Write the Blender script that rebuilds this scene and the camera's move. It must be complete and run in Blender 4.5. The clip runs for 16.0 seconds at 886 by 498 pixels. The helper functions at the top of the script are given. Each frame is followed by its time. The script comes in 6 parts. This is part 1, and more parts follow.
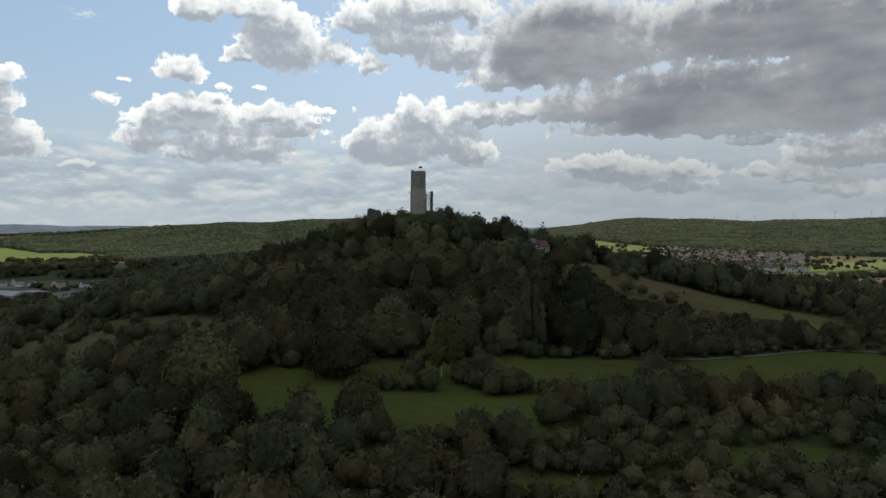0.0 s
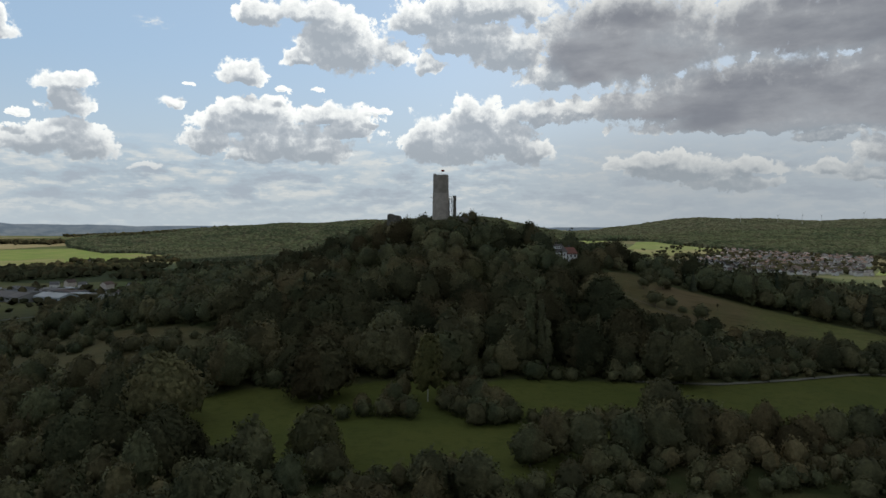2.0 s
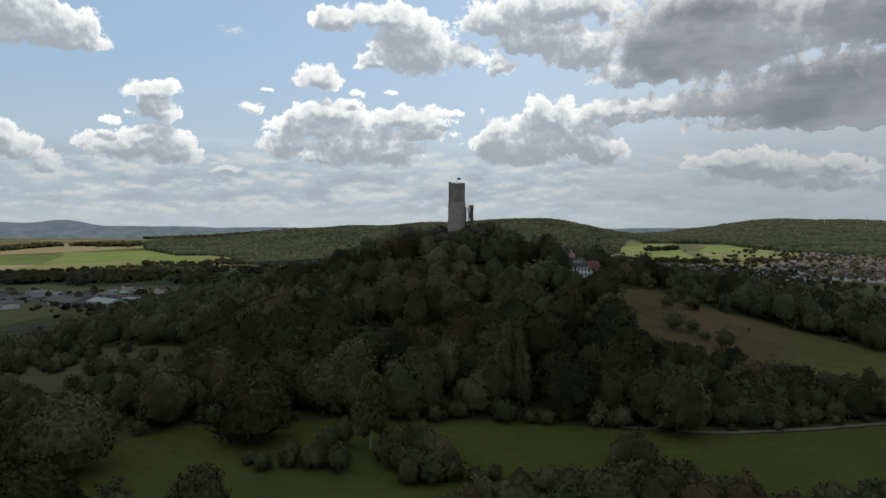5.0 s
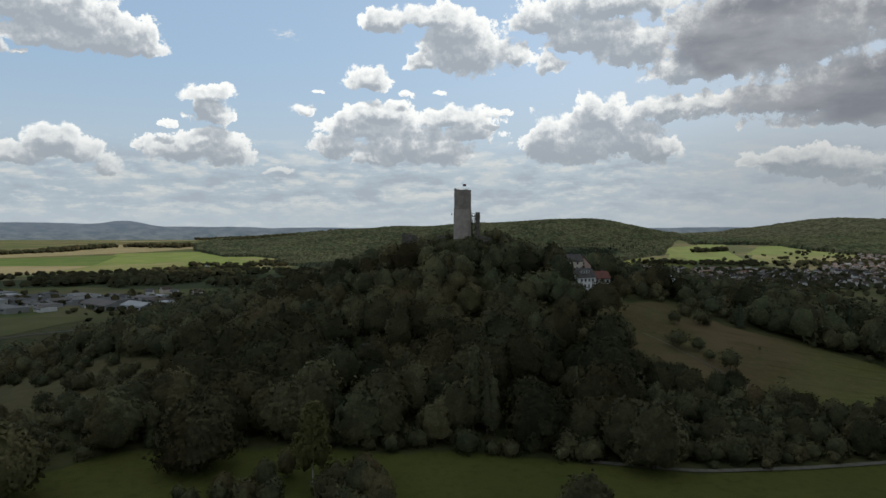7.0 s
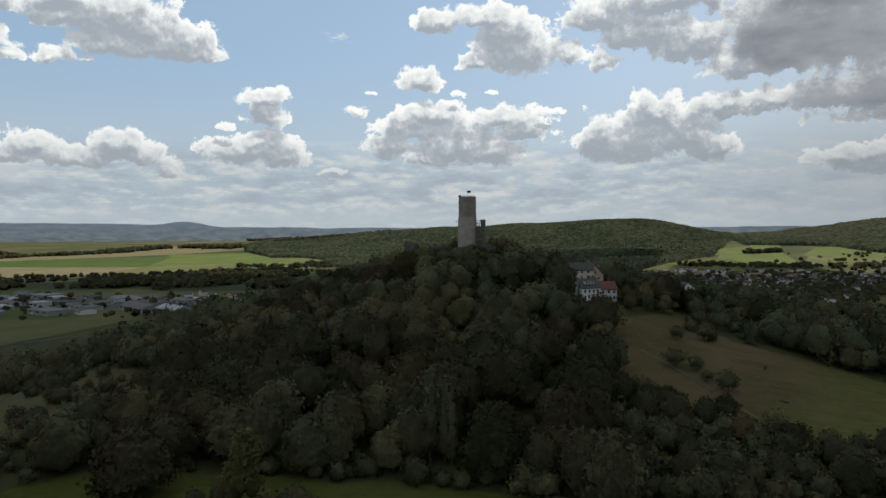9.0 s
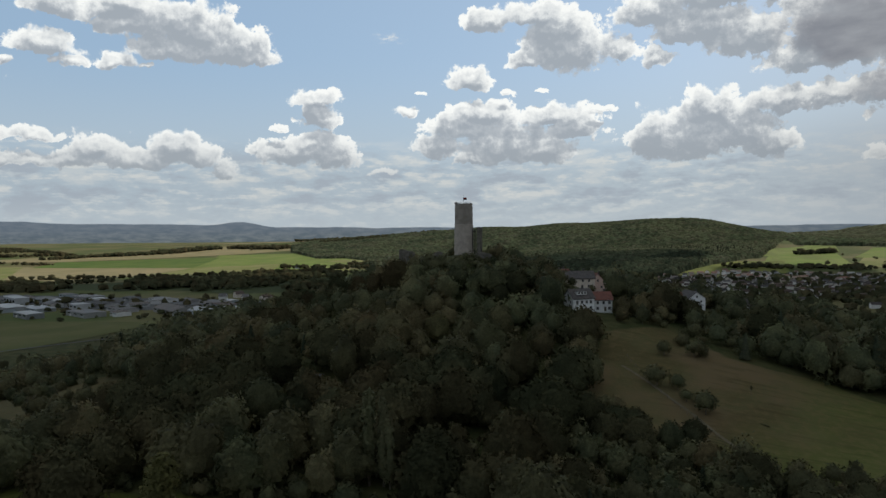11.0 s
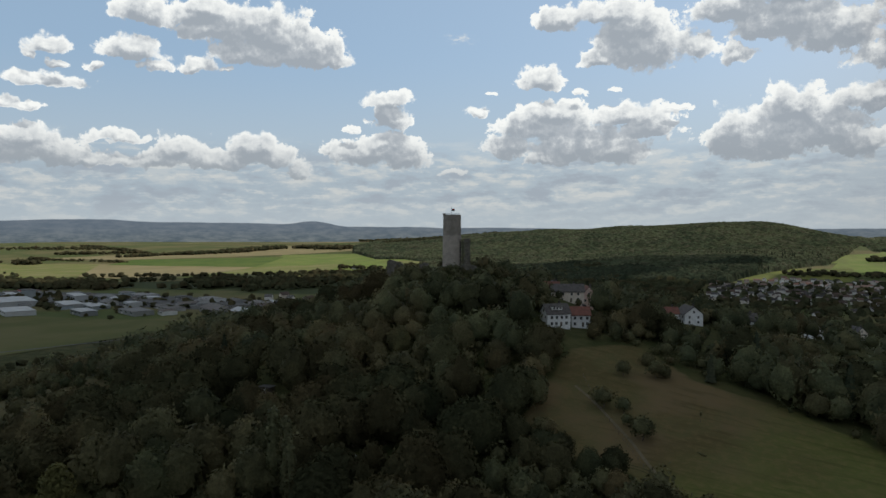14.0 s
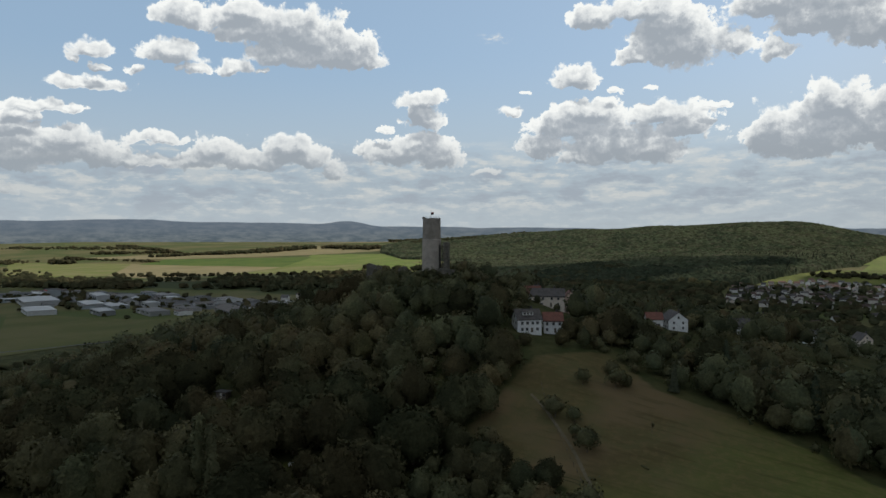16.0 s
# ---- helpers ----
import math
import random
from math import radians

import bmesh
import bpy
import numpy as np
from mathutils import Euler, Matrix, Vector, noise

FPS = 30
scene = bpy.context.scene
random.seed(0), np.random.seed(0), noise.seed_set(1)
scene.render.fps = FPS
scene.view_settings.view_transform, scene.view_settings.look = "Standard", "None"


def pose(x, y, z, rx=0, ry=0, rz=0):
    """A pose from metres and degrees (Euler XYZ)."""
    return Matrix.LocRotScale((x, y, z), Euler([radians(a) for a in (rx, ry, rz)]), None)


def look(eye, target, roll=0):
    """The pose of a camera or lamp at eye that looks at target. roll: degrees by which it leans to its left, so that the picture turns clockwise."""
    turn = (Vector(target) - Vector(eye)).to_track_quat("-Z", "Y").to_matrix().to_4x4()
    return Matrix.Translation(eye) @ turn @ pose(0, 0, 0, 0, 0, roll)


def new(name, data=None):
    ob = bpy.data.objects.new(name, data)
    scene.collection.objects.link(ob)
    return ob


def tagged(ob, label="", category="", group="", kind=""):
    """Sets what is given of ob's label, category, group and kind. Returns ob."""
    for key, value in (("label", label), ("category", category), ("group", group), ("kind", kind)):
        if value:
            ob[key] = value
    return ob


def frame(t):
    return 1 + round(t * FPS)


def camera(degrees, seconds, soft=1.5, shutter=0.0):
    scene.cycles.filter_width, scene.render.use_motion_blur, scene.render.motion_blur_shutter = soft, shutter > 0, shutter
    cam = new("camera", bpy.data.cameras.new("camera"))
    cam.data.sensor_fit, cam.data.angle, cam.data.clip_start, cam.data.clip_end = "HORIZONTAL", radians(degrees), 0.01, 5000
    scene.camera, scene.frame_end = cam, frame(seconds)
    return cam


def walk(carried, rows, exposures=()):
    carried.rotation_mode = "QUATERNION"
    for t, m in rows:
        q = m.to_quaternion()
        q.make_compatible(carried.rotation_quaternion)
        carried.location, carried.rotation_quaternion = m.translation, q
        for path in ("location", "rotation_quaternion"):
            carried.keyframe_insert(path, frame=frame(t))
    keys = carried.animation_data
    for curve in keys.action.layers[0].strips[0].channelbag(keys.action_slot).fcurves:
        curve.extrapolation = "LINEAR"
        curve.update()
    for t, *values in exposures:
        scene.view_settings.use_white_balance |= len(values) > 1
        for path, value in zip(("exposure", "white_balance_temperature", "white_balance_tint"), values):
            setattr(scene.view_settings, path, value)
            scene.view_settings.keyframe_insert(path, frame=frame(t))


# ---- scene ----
cam = camera(64.19, 16.0, soft=1.5)
# the flight: seconds, x, y, z, yaw, pitch, roll
FLIGHT = [
    (0.0, 0.00, -450.00, 89.15, -2.029, -1.781, 0.286),
    (0.5, 4.96, -445.87, 89.96, -0.876, -1.798, 0.267),
    (1.0, 10.13, -441.75, 91.00, 0.235, -1.822, 0.256),
    (1.5, 15.09, -437.67, 91.94, 1.348, -1.812, 0.236),
    (2.0, 20.33, -433.22, 92.96, 2.490, -1.828, 0.217),
    (2.5, 25.39, -428.35, 93.88, 3.663, -1.820, 0.205),
    (3.0, 30.60, -423.48, 94.96, 4.856, -1.838, 0.191),
    (3.5, 35.78, -419.11, 96.11, 5.895, -1.853, 0.177),
    (4.0, 40.70, -414.68, 97.02, 6.665, -1.811, 0.152),
    (6.5, 67.79, -393.18, 102.39, 11.215, -1.767, 0.018),
    (7.0, 73.30, -388.89, 103.58, 12.266, -1.775, -0.048),
    (7.5, 79.07, -384.60, 104.90, 13.312, -1.780, -0.117),
    (8.0, 84.41, -380.88, 105.87, 14.347, -1.748, -0.152),
    (8.5, 89.98, -376.45, 106.91, 15.378, -1.752, -0.195),
    (9.0, 96.15, -372.07, 107.87, 16.473, -1.780, -0.243),
    (11.5, 127.79, -353.11, 113.10, 21.512, -1.800, -0.440),
    (12.0, 134.38, -350.64, 114.03, 22.523, -1.801, -0.375),
    (12.5, 141.32, -348.79, 114.91, 23.503, -1.782, -0.277),
    (13.0, 148.08, -346.45, 115.89, 24.445, -1.754, -0.155),
    (13.5, 154.66, -343.34, 116.70, 25.358, -1.749, -0.057),
    (14.0, 161.07, -339.61, 117.59, 26.111, -1.747, 0.001),
    (14.5, 167.27, -335.43, 118.37, 26.748, -1.762, 0.032),
    (15.0, 173.04, -331.32, 118.87, 27.441, -1.759, 0.033),
    (15.5, 179.13, -327.40, 119.23, 28.183, -1.782, 0.008),
    (16.0, 185.12, -324.11, 119.64, 28.816, -1.769, -0.020),
]
walk(cam, [(t, pose(x, y, z, 90, 0, yaw) @ pose(0, 0, 0, pitch) @ pose(0, 0, 0, 0, 0, roll)) for t, x, y, z, yaw, pitch, roll in FLIGHT], exposures=[(0.0, 0.08, 6400, 10), (16.0, -0.05, 6400, 10)])
# ---- world ----
SUN_AZ, SUN_EL = 25.0, 40.0          # degrees right of +y, and above the horizon
TO_SUN = Vector((math.sin(radians(SUN_AZ)) * math.cos(radians(SUN_EL)), math.cos(radians(SUN_AZ)) * math.cos(radians(SUN_EL)), math.sin(radians(SUN_EL))))

world = bpy.data.worlds.new("world")
scene.world = world
world.use_nodes = True


class Nodes:
    """Short calls for building a node tree."""

    def __init__(self, tree):
        self.tree = tree
        tree.nodes.clear()

    def add(self, kind, **inputs):
        n = self.tree.nodes.new(kind)
        for key, value in inputs.items():
            self.put(n.inputs[key], value)
        return n

    def put(self, socket, value):
        if isinstance(value, bpy.types.NodeSocket):
            self.tree.links.new(value, socket)
        else:
            socket.default_value = value

    def math(self, op, a, b=0.0, c=0.0, clamp=False):
        n = self.tree.nodes.new("ShaderNodeMath")
        n.operation, n.use_clamp = op, clamp
        for k, v in enumerate((a, b, c)):
            self.put(n.inputs[k], v)
        return n.outputs[0]

    def vec(self, op, a, b=(0, 0, 0)):
        n = self.tree.nodes.new("ShaderNodeVectorMath")
        n.operation = op
        self.put(n.inputs[0], a)
        self.put(n.inputs["Scale" if op == "SCALE" else 1], b)
        return n.outputs["Value" if op in ("LENGTH", "DOT_PRODUCT") else "Vector"]

    def xyz(self, x=0.0, y=0.0, z=0.0):
        n = self.tree.nodes.new("ShaderNodeCombineXYZ")
        for k, v in enumerate((x, y, z)):
            self.put(n.inputs[k], v)
        return n.outputs[0]

    def split(self, v):
        n = self.tree.nodes.new("ShaderNodeSeparateXYZ")
        self.put(n.inputs[0], v)
        return n.outputs

    def noise(self, v, scale, detail=4.0, rough=0.55, colour=False):
        n = self.tree.nodes.new("ShaderNodeTexNoise")
        for key, value in (("Vector", v), ("Scale", scale), ("Detail", detail), ("Roughness", rough)):
            self.put(n.inputs[key], value)
        return n.outputs["Color" if colour else "Fac"]

    def ease(self, v, a, b, low=0.0, high=1.0):
        n = self.tree.nodes.new("ShaderNodeMapRange")
        n.interpolation_type = "SMOOTHSTEP"
        for k, x in enumerate((v, a, b, low, high)):
            self.put(n.inputs[k], x)
        return n.outputs[0]

    def mix(self, f, a, b, blend="MIX"):
        n = self.tree.nodes.new("ShaderNodeMix")
        n.data_type, n.blend_type = "RGBA", blend
        self.put(n.inputs[0], f)
        self.put(n.inputs[6], (*a, 1) if isinstance(a, tuple) and len(a) == 3 else a)
        self.put(n.inputs[7], (*b, 1) if isinstance(b, tuple) and len(b) == 3 else b)
        return n.outputs[2]

    def ramp(self, f, *stops):
        n = self.tree.nodes.new("ShaderNodeValToRGB")
        self.put(n.inputs[0], f)
        e = n.color_ramp.elements
        while len(e) < len(stops):
            e.new(0.5)
        for el, (at, col) in zip(e, stops):
            el.position, el.color = at, (*col, 1)
        return n.outputs[0]


# clouds: azimuth (to the left of +y) and elevation in degrees, half width, half height
CLOUDS = []


def cloud(az, el, w, h, grey=False):
    CLOUDS.append((az, el, w, h, grey))


# the high heap ahead
for c in ((10.2, 13.92, 4.32, 1.99), (11.3, 15.58, 2.66, 1.62), (16.7, 16.34, 2.43, 1.02), (6.5, 13.61, 1.42, 1.09), (13.7, 13.23, 1.51, 0.82), (13, 16.59, 2.95, 0.96)):
    cloud(*c)
# its long ragged neighbour
for c in ((4.3, 16.36, 2.78, 1.4), (0.7, 15.04, 3.98, 1.76), (3.6, 12.87, 1.53, 0.77), (-2.9, 13.81, 3.63, 1.62), (-1.1, 17.14, 5.88, 1.39), (-6.1, 11.75, 2.72, 1.04)):
    cloud(*c)
# the great grey cloud
for c in ((-9, 12.34, 2.47, 1.46), (-12.1, 14.51, 8.75, 3.74), (-22.2, 10.04, 12.96, 2.7), (-31.9, 10.64, 7.81, 4.15), (-27, 14.91, 12.05, 3.02), (-13.6, 9.43, 5.24, 1.38), (-33.6, 5.57, 6.28, 1.3), (-23.6, 7.95, 11.63, 1.07)):
    cloud(*c, True)
# small flat heaps at middle height
for c in ((18.3, 11.66, 2.23, 0.97), (15.4, 10.55, 0.91, 0.33), (23.1, 9.26, 0.97, 0.48), (12.4, 10.6, 0.6, 0.25), (21.9, 10.6, 0.34, 0.16), (18.8, 8.22, 2.97, 1.24), (16.9, 9.16, 3.45, 1), (11.3, 8.81, 3.66, 0.95), (9.6, 7.92, 2.4, 1.22), (14.7, 6.73, 4.37, 1.71), (12.4, 6.09, 3.41, 1.04), (20.8, 6.74, 2.32, 1.07), (17.6, 5.55, 2.22, 0.51), (7.9, 9.12, 1.24, 0.3)):
    cloud(*c)
# the rounded heap beside the keep
for c in ((-0.1, 8.89, 2.82, 1.59), (1.6, 6.86, 4.17, 1.97), (4.1, 7.27, 1.8, 1.87), (-2.5, 7.34, 2.83, 1.88), (-5.7, 9.13, 4.08, 0.97), (-8.8, 9.28, 2.7, 0.79), (-5.2, 6.1, 1.27, 1.17), (-3.7, 6.37, 1.37, 1.35)):
    cloud(*c)
# low heaps on the side of the village
for c in ((-14.8, 5.27, 2.7, 0.79), (-16.7, 4.57, 4.7, 1.14), (-20.8, 4.67, 2.63, 0.77), (-12.4, 4.99, 2.04, 0.71), (-19.7, 3.44, 3.32, 0.61), (-26.5, 4.36, 2.35, 0.66), (-29.1, 3.88, 2.18, 0.57), (-31.9, 3, 3.1, 0.71), (-25.7, 6.62, 2.3, 0.41), (-31.2, 6.18, 3.14, 0.47), (-19.7, 7.27, 2.08, 0.34)):
    cloud(*c)
# the square heap and the one below it
for c in ((30.4, 10.2, 2.27, 0.61), (30.3, 9.05, 1.82, 1.41), (30.8, 6.82, 2.37, 0.9), (32.6, 6.01, 2.82, 1.08), (29.2, 5.75, 2.28, 1.26), (33.5, 7.88, 0.72, 0.27), (35.1, 6.34, 0.9, 0.63), (25.3, 4.29, 1.64, 0.27)):
    cloud(*c)
# the long heaps high over the plain
for c in ((48.7, 15.73, 2.89, 1.02), (44.4, 16.17, 3.36, 1.04), (40.5, 15.19, 5.21, 1.89), (37.1, 13.85, 3.47, 1.6), (35.3, 13.07, 2.15, 0.68), (41, 13.28, 3.47, 1), (44.5, 14.73, 2.53, 0.73), (49.8, 12.95, 2.46, 0.96), (47.9, 11.96, 1.06, 0.57), (45.1, 12.23, 1.51, 0.62), (43.2, 12.09, 0.68, 0.25)):
    cloud(*c)
# small flat heaps over the plain
for c in ((55.5, 10.39, 2.72, 0.59), (55.1, 12.76, 1.53, 0.69), (56.2, 12.1, 0.79, 0.35), (54.6, 11.5, 0.66, 0.31), (52.1, 11.52, 0.77, 0.28), (58.9, 8.55, 2.46, 0.61), (60.1, 7.84, 1.66, 0.53), (57, 8.47, 1.42, 0.35)):
    cloud(*c)
# the bank low over the plain
for c in ((57, 6.5, 2.76, 1.03), (59.4, 5.5, 3.04, 1.55), (55.5, 5.7, 2.91, 1.29), (59.7, 6.95, 2.01, 0.69), (53, 5.25, 1.9, 0.74), (60.4, 2.67, 1.13, 0.47), (46.4, 6.09, 1.99, 1.03), (48.1, 5.26, 1.71, 0.85), (40.9, 6.24, 2.62, 1.23), (39.6, 5.65, 1.85, 1.06), (43.7, 5.21, 2.98, 0.87), (37.4, 4.71, 1.25, 0.98), (50.6, 6.76, 2.36, 0.42), (50.3, 5.11, 2.37, 0.59), (62.6, 5.75, 2.83, 2.24), (65.6, 7.7, 3.21, 1.43)):
    cloud(*c)

field_group = bpy.data.node_groups.new("cloud_field", "ShaderNodeTree")
field_group.interface.new_socket("Vector", in_out="INPUT", socket_type="NodeSocketVector")
field_group.interface.new_socket("Density", in_out="OUTPUT", socket_type="NodeSocketFloat")
field_group.interface.new_socket("Bulk", in_out="OUTPUT", socket_type="NodeSocketFloat")
g = Nodes(field_group)
g_in, g_out = g.add("NodeGroupInput"), g.add("NodeGroupOutput")
spot = g_in.outputs[0]
curl = g.vec("SUBTRACT", g.noise(spot, 0.55, 4.0, 0.55, colour=True), (0.5, 0.5, 0.5))
bent = g.vec("ADD", spot, g.vec("MULTIPLY", curl, (2.6, 1.7, 0)))
nearest = bulk = None
for az, el, w, h, grey in CLOUDS:
    d = g.vec("MULTIPLY", g.vec("SUBTRACT", bent, (az, el - 0.3 * h, 0)), (1 / w, 0.8 / h, 0))
    d = g.vec("LENGTH", g.vec("MAXIMUM", d, g.vec("MULTIPLY", d, (-1, -1.9, 0))))    # flat below
    nearest = d if nearest is None else g.math("SMOOTH_MIN", nearest, d, 0.22)
    if grey:
        bulk = d if bulk is None else g.math("SMOOTH_MIN", bulk, d, 0.3)
# cauliflower tops: round cells at three sizes, with a little broken cloud
swirl = g.vec("ADD", spot, g.vec("MULTIPLY", curl, (0.9, 0.7, 0)))
cells = g.add("ShaderNodeTexVoronoi", Vector=swirl, Scale=0.75, Detail=3.0, Roughness=0.62, Lacunarity=2.3)
cells.normalize, cells.voronoi_dimensions = True, "2D"
fluff = g.math("SUBTRACT", 0.34, cells.outputs["Distance"])
puffs = g.math("SUBTRACT", g.noise(spot, 0.8, 6.0, 0.6), 0.5)
placed = g.math("ADD", g.math("SUBTRACT", 0.98, nearest), g.math("ADD", g.math("MULTIPLY", puffs, 1.15), g.math("MULTIPLY", fluff, 0.95)))
# beyond the view the heaps go on by chance
gx, gy, gz = g.split(spot)
wild = g.math("SUBTRACT", g.noise(g.vec("MULTIPLY", spot, (0.045, 0.1, 0)), 1.0, 7.0, 0.6), 0.47)
wild = g.math("MULTIPLY", wild, 5.0)
out_of_way = g.math("MAXIMUM", g.ease(gy, 18, 25), g.math("MAXIMUM", g.ease(gx, 62, 70), g.ease(gx, -40, -48)))
wild = g.math("SUBTRACT", g.math("MULTIPLY", g.math("ADD", wild, 2), out_of_way), 2)
g.put(g_out.inputs[0], g.math("MAXIMUM", placed, wild))
g.put(g_out.inputs[1], g.math("SUBTRACT", 1.0, bulk))

n = Nodes(world.node_tree)
way = n.add("ShaderNodeTexCoord").outputs["Generated"]
wx, wy, wz = n.split(n.vec("NORMALIZE", way))
az = n.math("DEGREES", n.math("ARCTAN2", n.math("MULTIPLY", wx, -1.0), wy))
el = n.math("DEGREES", n.math("ARCSINE", wz))
here = n.xyz(az, el, 0.0)


def density(v):
    call = n.tree.nodes.new("ShaderNodeGroup")
    call.node_tree = field_group
    n.put(call.inputs[0], v)
    return call.outputs


thick, bulk = density(here)[:2]
above = density(n.vec("ADD", here, (-0.3, 1.2, 0)))[0]
close = density(n.vec("ADD", here, (-0.1, 0.32, 0)))[0]
sky = n.add("ShaderNodeTexSky")
sky.sky_type, sky.sun_disc = "NISHITA", False
sky.sun_elevation, sky.sun_rotation = radians(SUN_EL), radians(SUN_AZ)
sky.air_density, sky.dust_density, sky.ozone_density = 1.0, 1.6, 1.0
blue = n.mix(0.65, sky.outputs[0], (3.5, 5.0, 6.6))
# pale, streaky air and thin layers low over the horizon
def layers(v):
    streak = n.noise(n.vec("MULTIPLY", v, (0.15, 0.62, 0)), 1.0, 8.0, 0.62)
    tufts = n.noise(n.vec("MULTIPLY", v, (0.42, 0.95, 0)), 1.0, 7.0, 0.6)
    return n.math("ADD", n.math("MULTIPLY", streak, 0.62), n.math("MULTIPLY", tufts, 0.38))


banks = layers(here)
crest = n.math("SUBTRACT", banks, layers(n.vec("ADD", here, (-0.1, 0.35, 0))))          # lit upper edges of the layers
side = n.ease(az, 4.0, -16.0)          # duller air under the great cloud
blue = n.mix(n.ease(el, 14.0, 1.0, 0.0, 0.85), blue, (4.5, 5.2, 5.7))
low = n.math("MULTIPLY", n.ease(el, 7.5, 5.0), n.math("ADD", n.math("MULTIPLY", n.ease(banks, 0.49, 0.58), 0.55), n.math("MULTIPLY", n.ease(crest, 0.01, 0.07), 0.4), clamp=True))
blue = n.mix(n.math("MULTIPLY", low, 0.85), blue, (6.8, 6.95, 6.7))
dull = n.math("MULTIPLY", n.ease(el, 7.0, 4.5), n.ease(banks, 0.50, 0.40))
blue = n.mix(n.math("MULTIPLY", dull, 0.85), blue, (3.85, 4.35, 4.9))
blue = n.mix(n.ease(el, 2.6, 0.2, 0.0, 0.6), blue, (5.1, 5.7, 6.0))
blue = n.mix(n.math("MULTIPLY", side, n.ease(el, 9.0, 6.0, 0.25, 0.62)), blue, (3.9, 4.35, 4.75))
# backlit: thin rims and open tops shine, thick parts are a soft blue-grey
edge = n.ease(thick, 0.5, 0.0)
open_top = n.ease(above, 0.62, -0.30)
billow = n.math("SUBTRACT", thick, close)
grain = n.math("SUBTRACT", n.noise(here, 0.6, 5.0, 0.55), 0.5)
rim = n.math("MULTIPLY", edge, n.math("ADD", 0.22, n.math("MULTIPLY", open_top, 0.40)))
rim = n.math("ADD", rim, n.math("MULTIPLY", open_top, 0.52))
rim = n.math("ADD", rim, n.math("MULTIPLY", billow, 0.7))
rim = n.math("ADD", rim, n.math("MULTIPLY", grain, 0.7))
rim = n.math("ADD", rim, 0.04, clamp=True)
puffy = n.ramp(rim, (0.0, (0.355, 0.395, 0.435)), (0.3, (0.46, 0.495, 0.525)), (0.6, (0.70, 0.725, 0.725)), (1.0, (0.93, 0.94, 0.905)))
sheet = n.noise(n.vec("MULTIPLY", here, (0.10, 0.26, 0)), 1.0, 6.0, 0.55)
deep = n.math("MULTIPLY", n.ease(bulk, 0.0, 0.45), n.ease(sheet, 0.66, 0.5, 0.45, 0.95))
grey = n.mix(n.ease(sheet, 0.36, 0.64), (0.245, 0.26, 0.295), (0.41, 0.425, 0.45))
grey = n.mix(n.math("MULTIPLY", n.ease(rim, 0.3, 0.9), 0.35), grey, (0.66, 0.68, 0.685))
puffy = n.mix(deep, puffy, grey)
puffy = n.vec("SCALE", puffy, n.math("MULTIPLY", n.ease(el, 1.5, 8.5, 7.7, 10.0), n.ease(side, 0, 1, 1.0, 0.85)))
puffy = n.mix(n.ease(el, 9.0, 3.0, 0.0, 0.28), puffy, (5.0, 5.55, 5.9))
fray = n.ease(n.noise(here, 0.35, 3.0, 0.5), 0.42, 0.68, 0.09, 0.34)
cover = n.math("MULTIPLY", n.ease(thick, -0.05, fray), n.ease(el, 2.0, 6.0, 0.6, 1.0))
heaven = n.mix(cover, blue, puffy)
# a torn shred of thin cloud high up
torn = n.vec("ADD", here, n.vec("MULTIPLY", n.vec("SUBTRACT", n.noise(here, 0.9, 5.0, 0.65, colour=True), (0.5, 0.5, 0.5)), (2.0, 1.6, 0)))
shred = n.vec("LENGTH", n.vec("MULTIPLY", n.vec("SUBTRACT", torn, (24.7, 14.8, 0)), (0.55, 1.7, 0)))
shred = n.math("MULTIPLY", n.ease(shred, 1.0, 0.1), n.ease(n.noise(n.vec("MULTIPLY", here, (1.2, 3.0, 0)), 1.0, 6.0, 0.7), 0.42, 0.68))
heaven = n.mix(n.math("MULTIPLY", shred, 0.9), heaven, (7.2, 7.4, 7.3))
# the farthest hills, long past the plain; their blue haze is painted in
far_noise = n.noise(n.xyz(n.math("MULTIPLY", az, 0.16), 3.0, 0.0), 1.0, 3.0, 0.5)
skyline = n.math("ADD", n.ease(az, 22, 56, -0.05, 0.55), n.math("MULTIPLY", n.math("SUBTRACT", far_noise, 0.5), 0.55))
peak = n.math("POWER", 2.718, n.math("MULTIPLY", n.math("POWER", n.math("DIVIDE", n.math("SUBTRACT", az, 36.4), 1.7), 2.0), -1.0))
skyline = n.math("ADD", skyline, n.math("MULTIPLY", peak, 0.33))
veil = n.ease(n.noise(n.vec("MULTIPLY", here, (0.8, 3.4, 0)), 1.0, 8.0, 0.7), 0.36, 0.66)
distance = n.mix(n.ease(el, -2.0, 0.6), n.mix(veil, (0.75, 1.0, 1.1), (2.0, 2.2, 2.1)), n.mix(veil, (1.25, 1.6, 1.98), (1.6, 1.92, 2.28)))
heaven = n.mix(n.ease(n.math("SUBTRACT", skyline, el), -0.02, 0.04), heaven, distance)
heaven = n.vec("SCALE", heaven, n.math("MULTIPLY", n.ease(el, 7.5, 3.5, 1.0, 0.9), n.ease(az, 6.0, -22.0, 1.0, 0.9)))
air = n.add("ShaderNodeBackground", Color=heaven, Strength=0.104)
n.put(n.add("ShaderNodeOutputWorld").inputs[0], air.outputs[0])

sun = bpy.data.lights.new("sun", "SUN")
sun.energy, sun.angle, sun.color = 3.1, radians(0.5), (1.0, 0.93, 0.82)
lamp = new("sun", sun)
lamp.matrix_world = look(TO_SUN * 3000, (0, 0, 0))


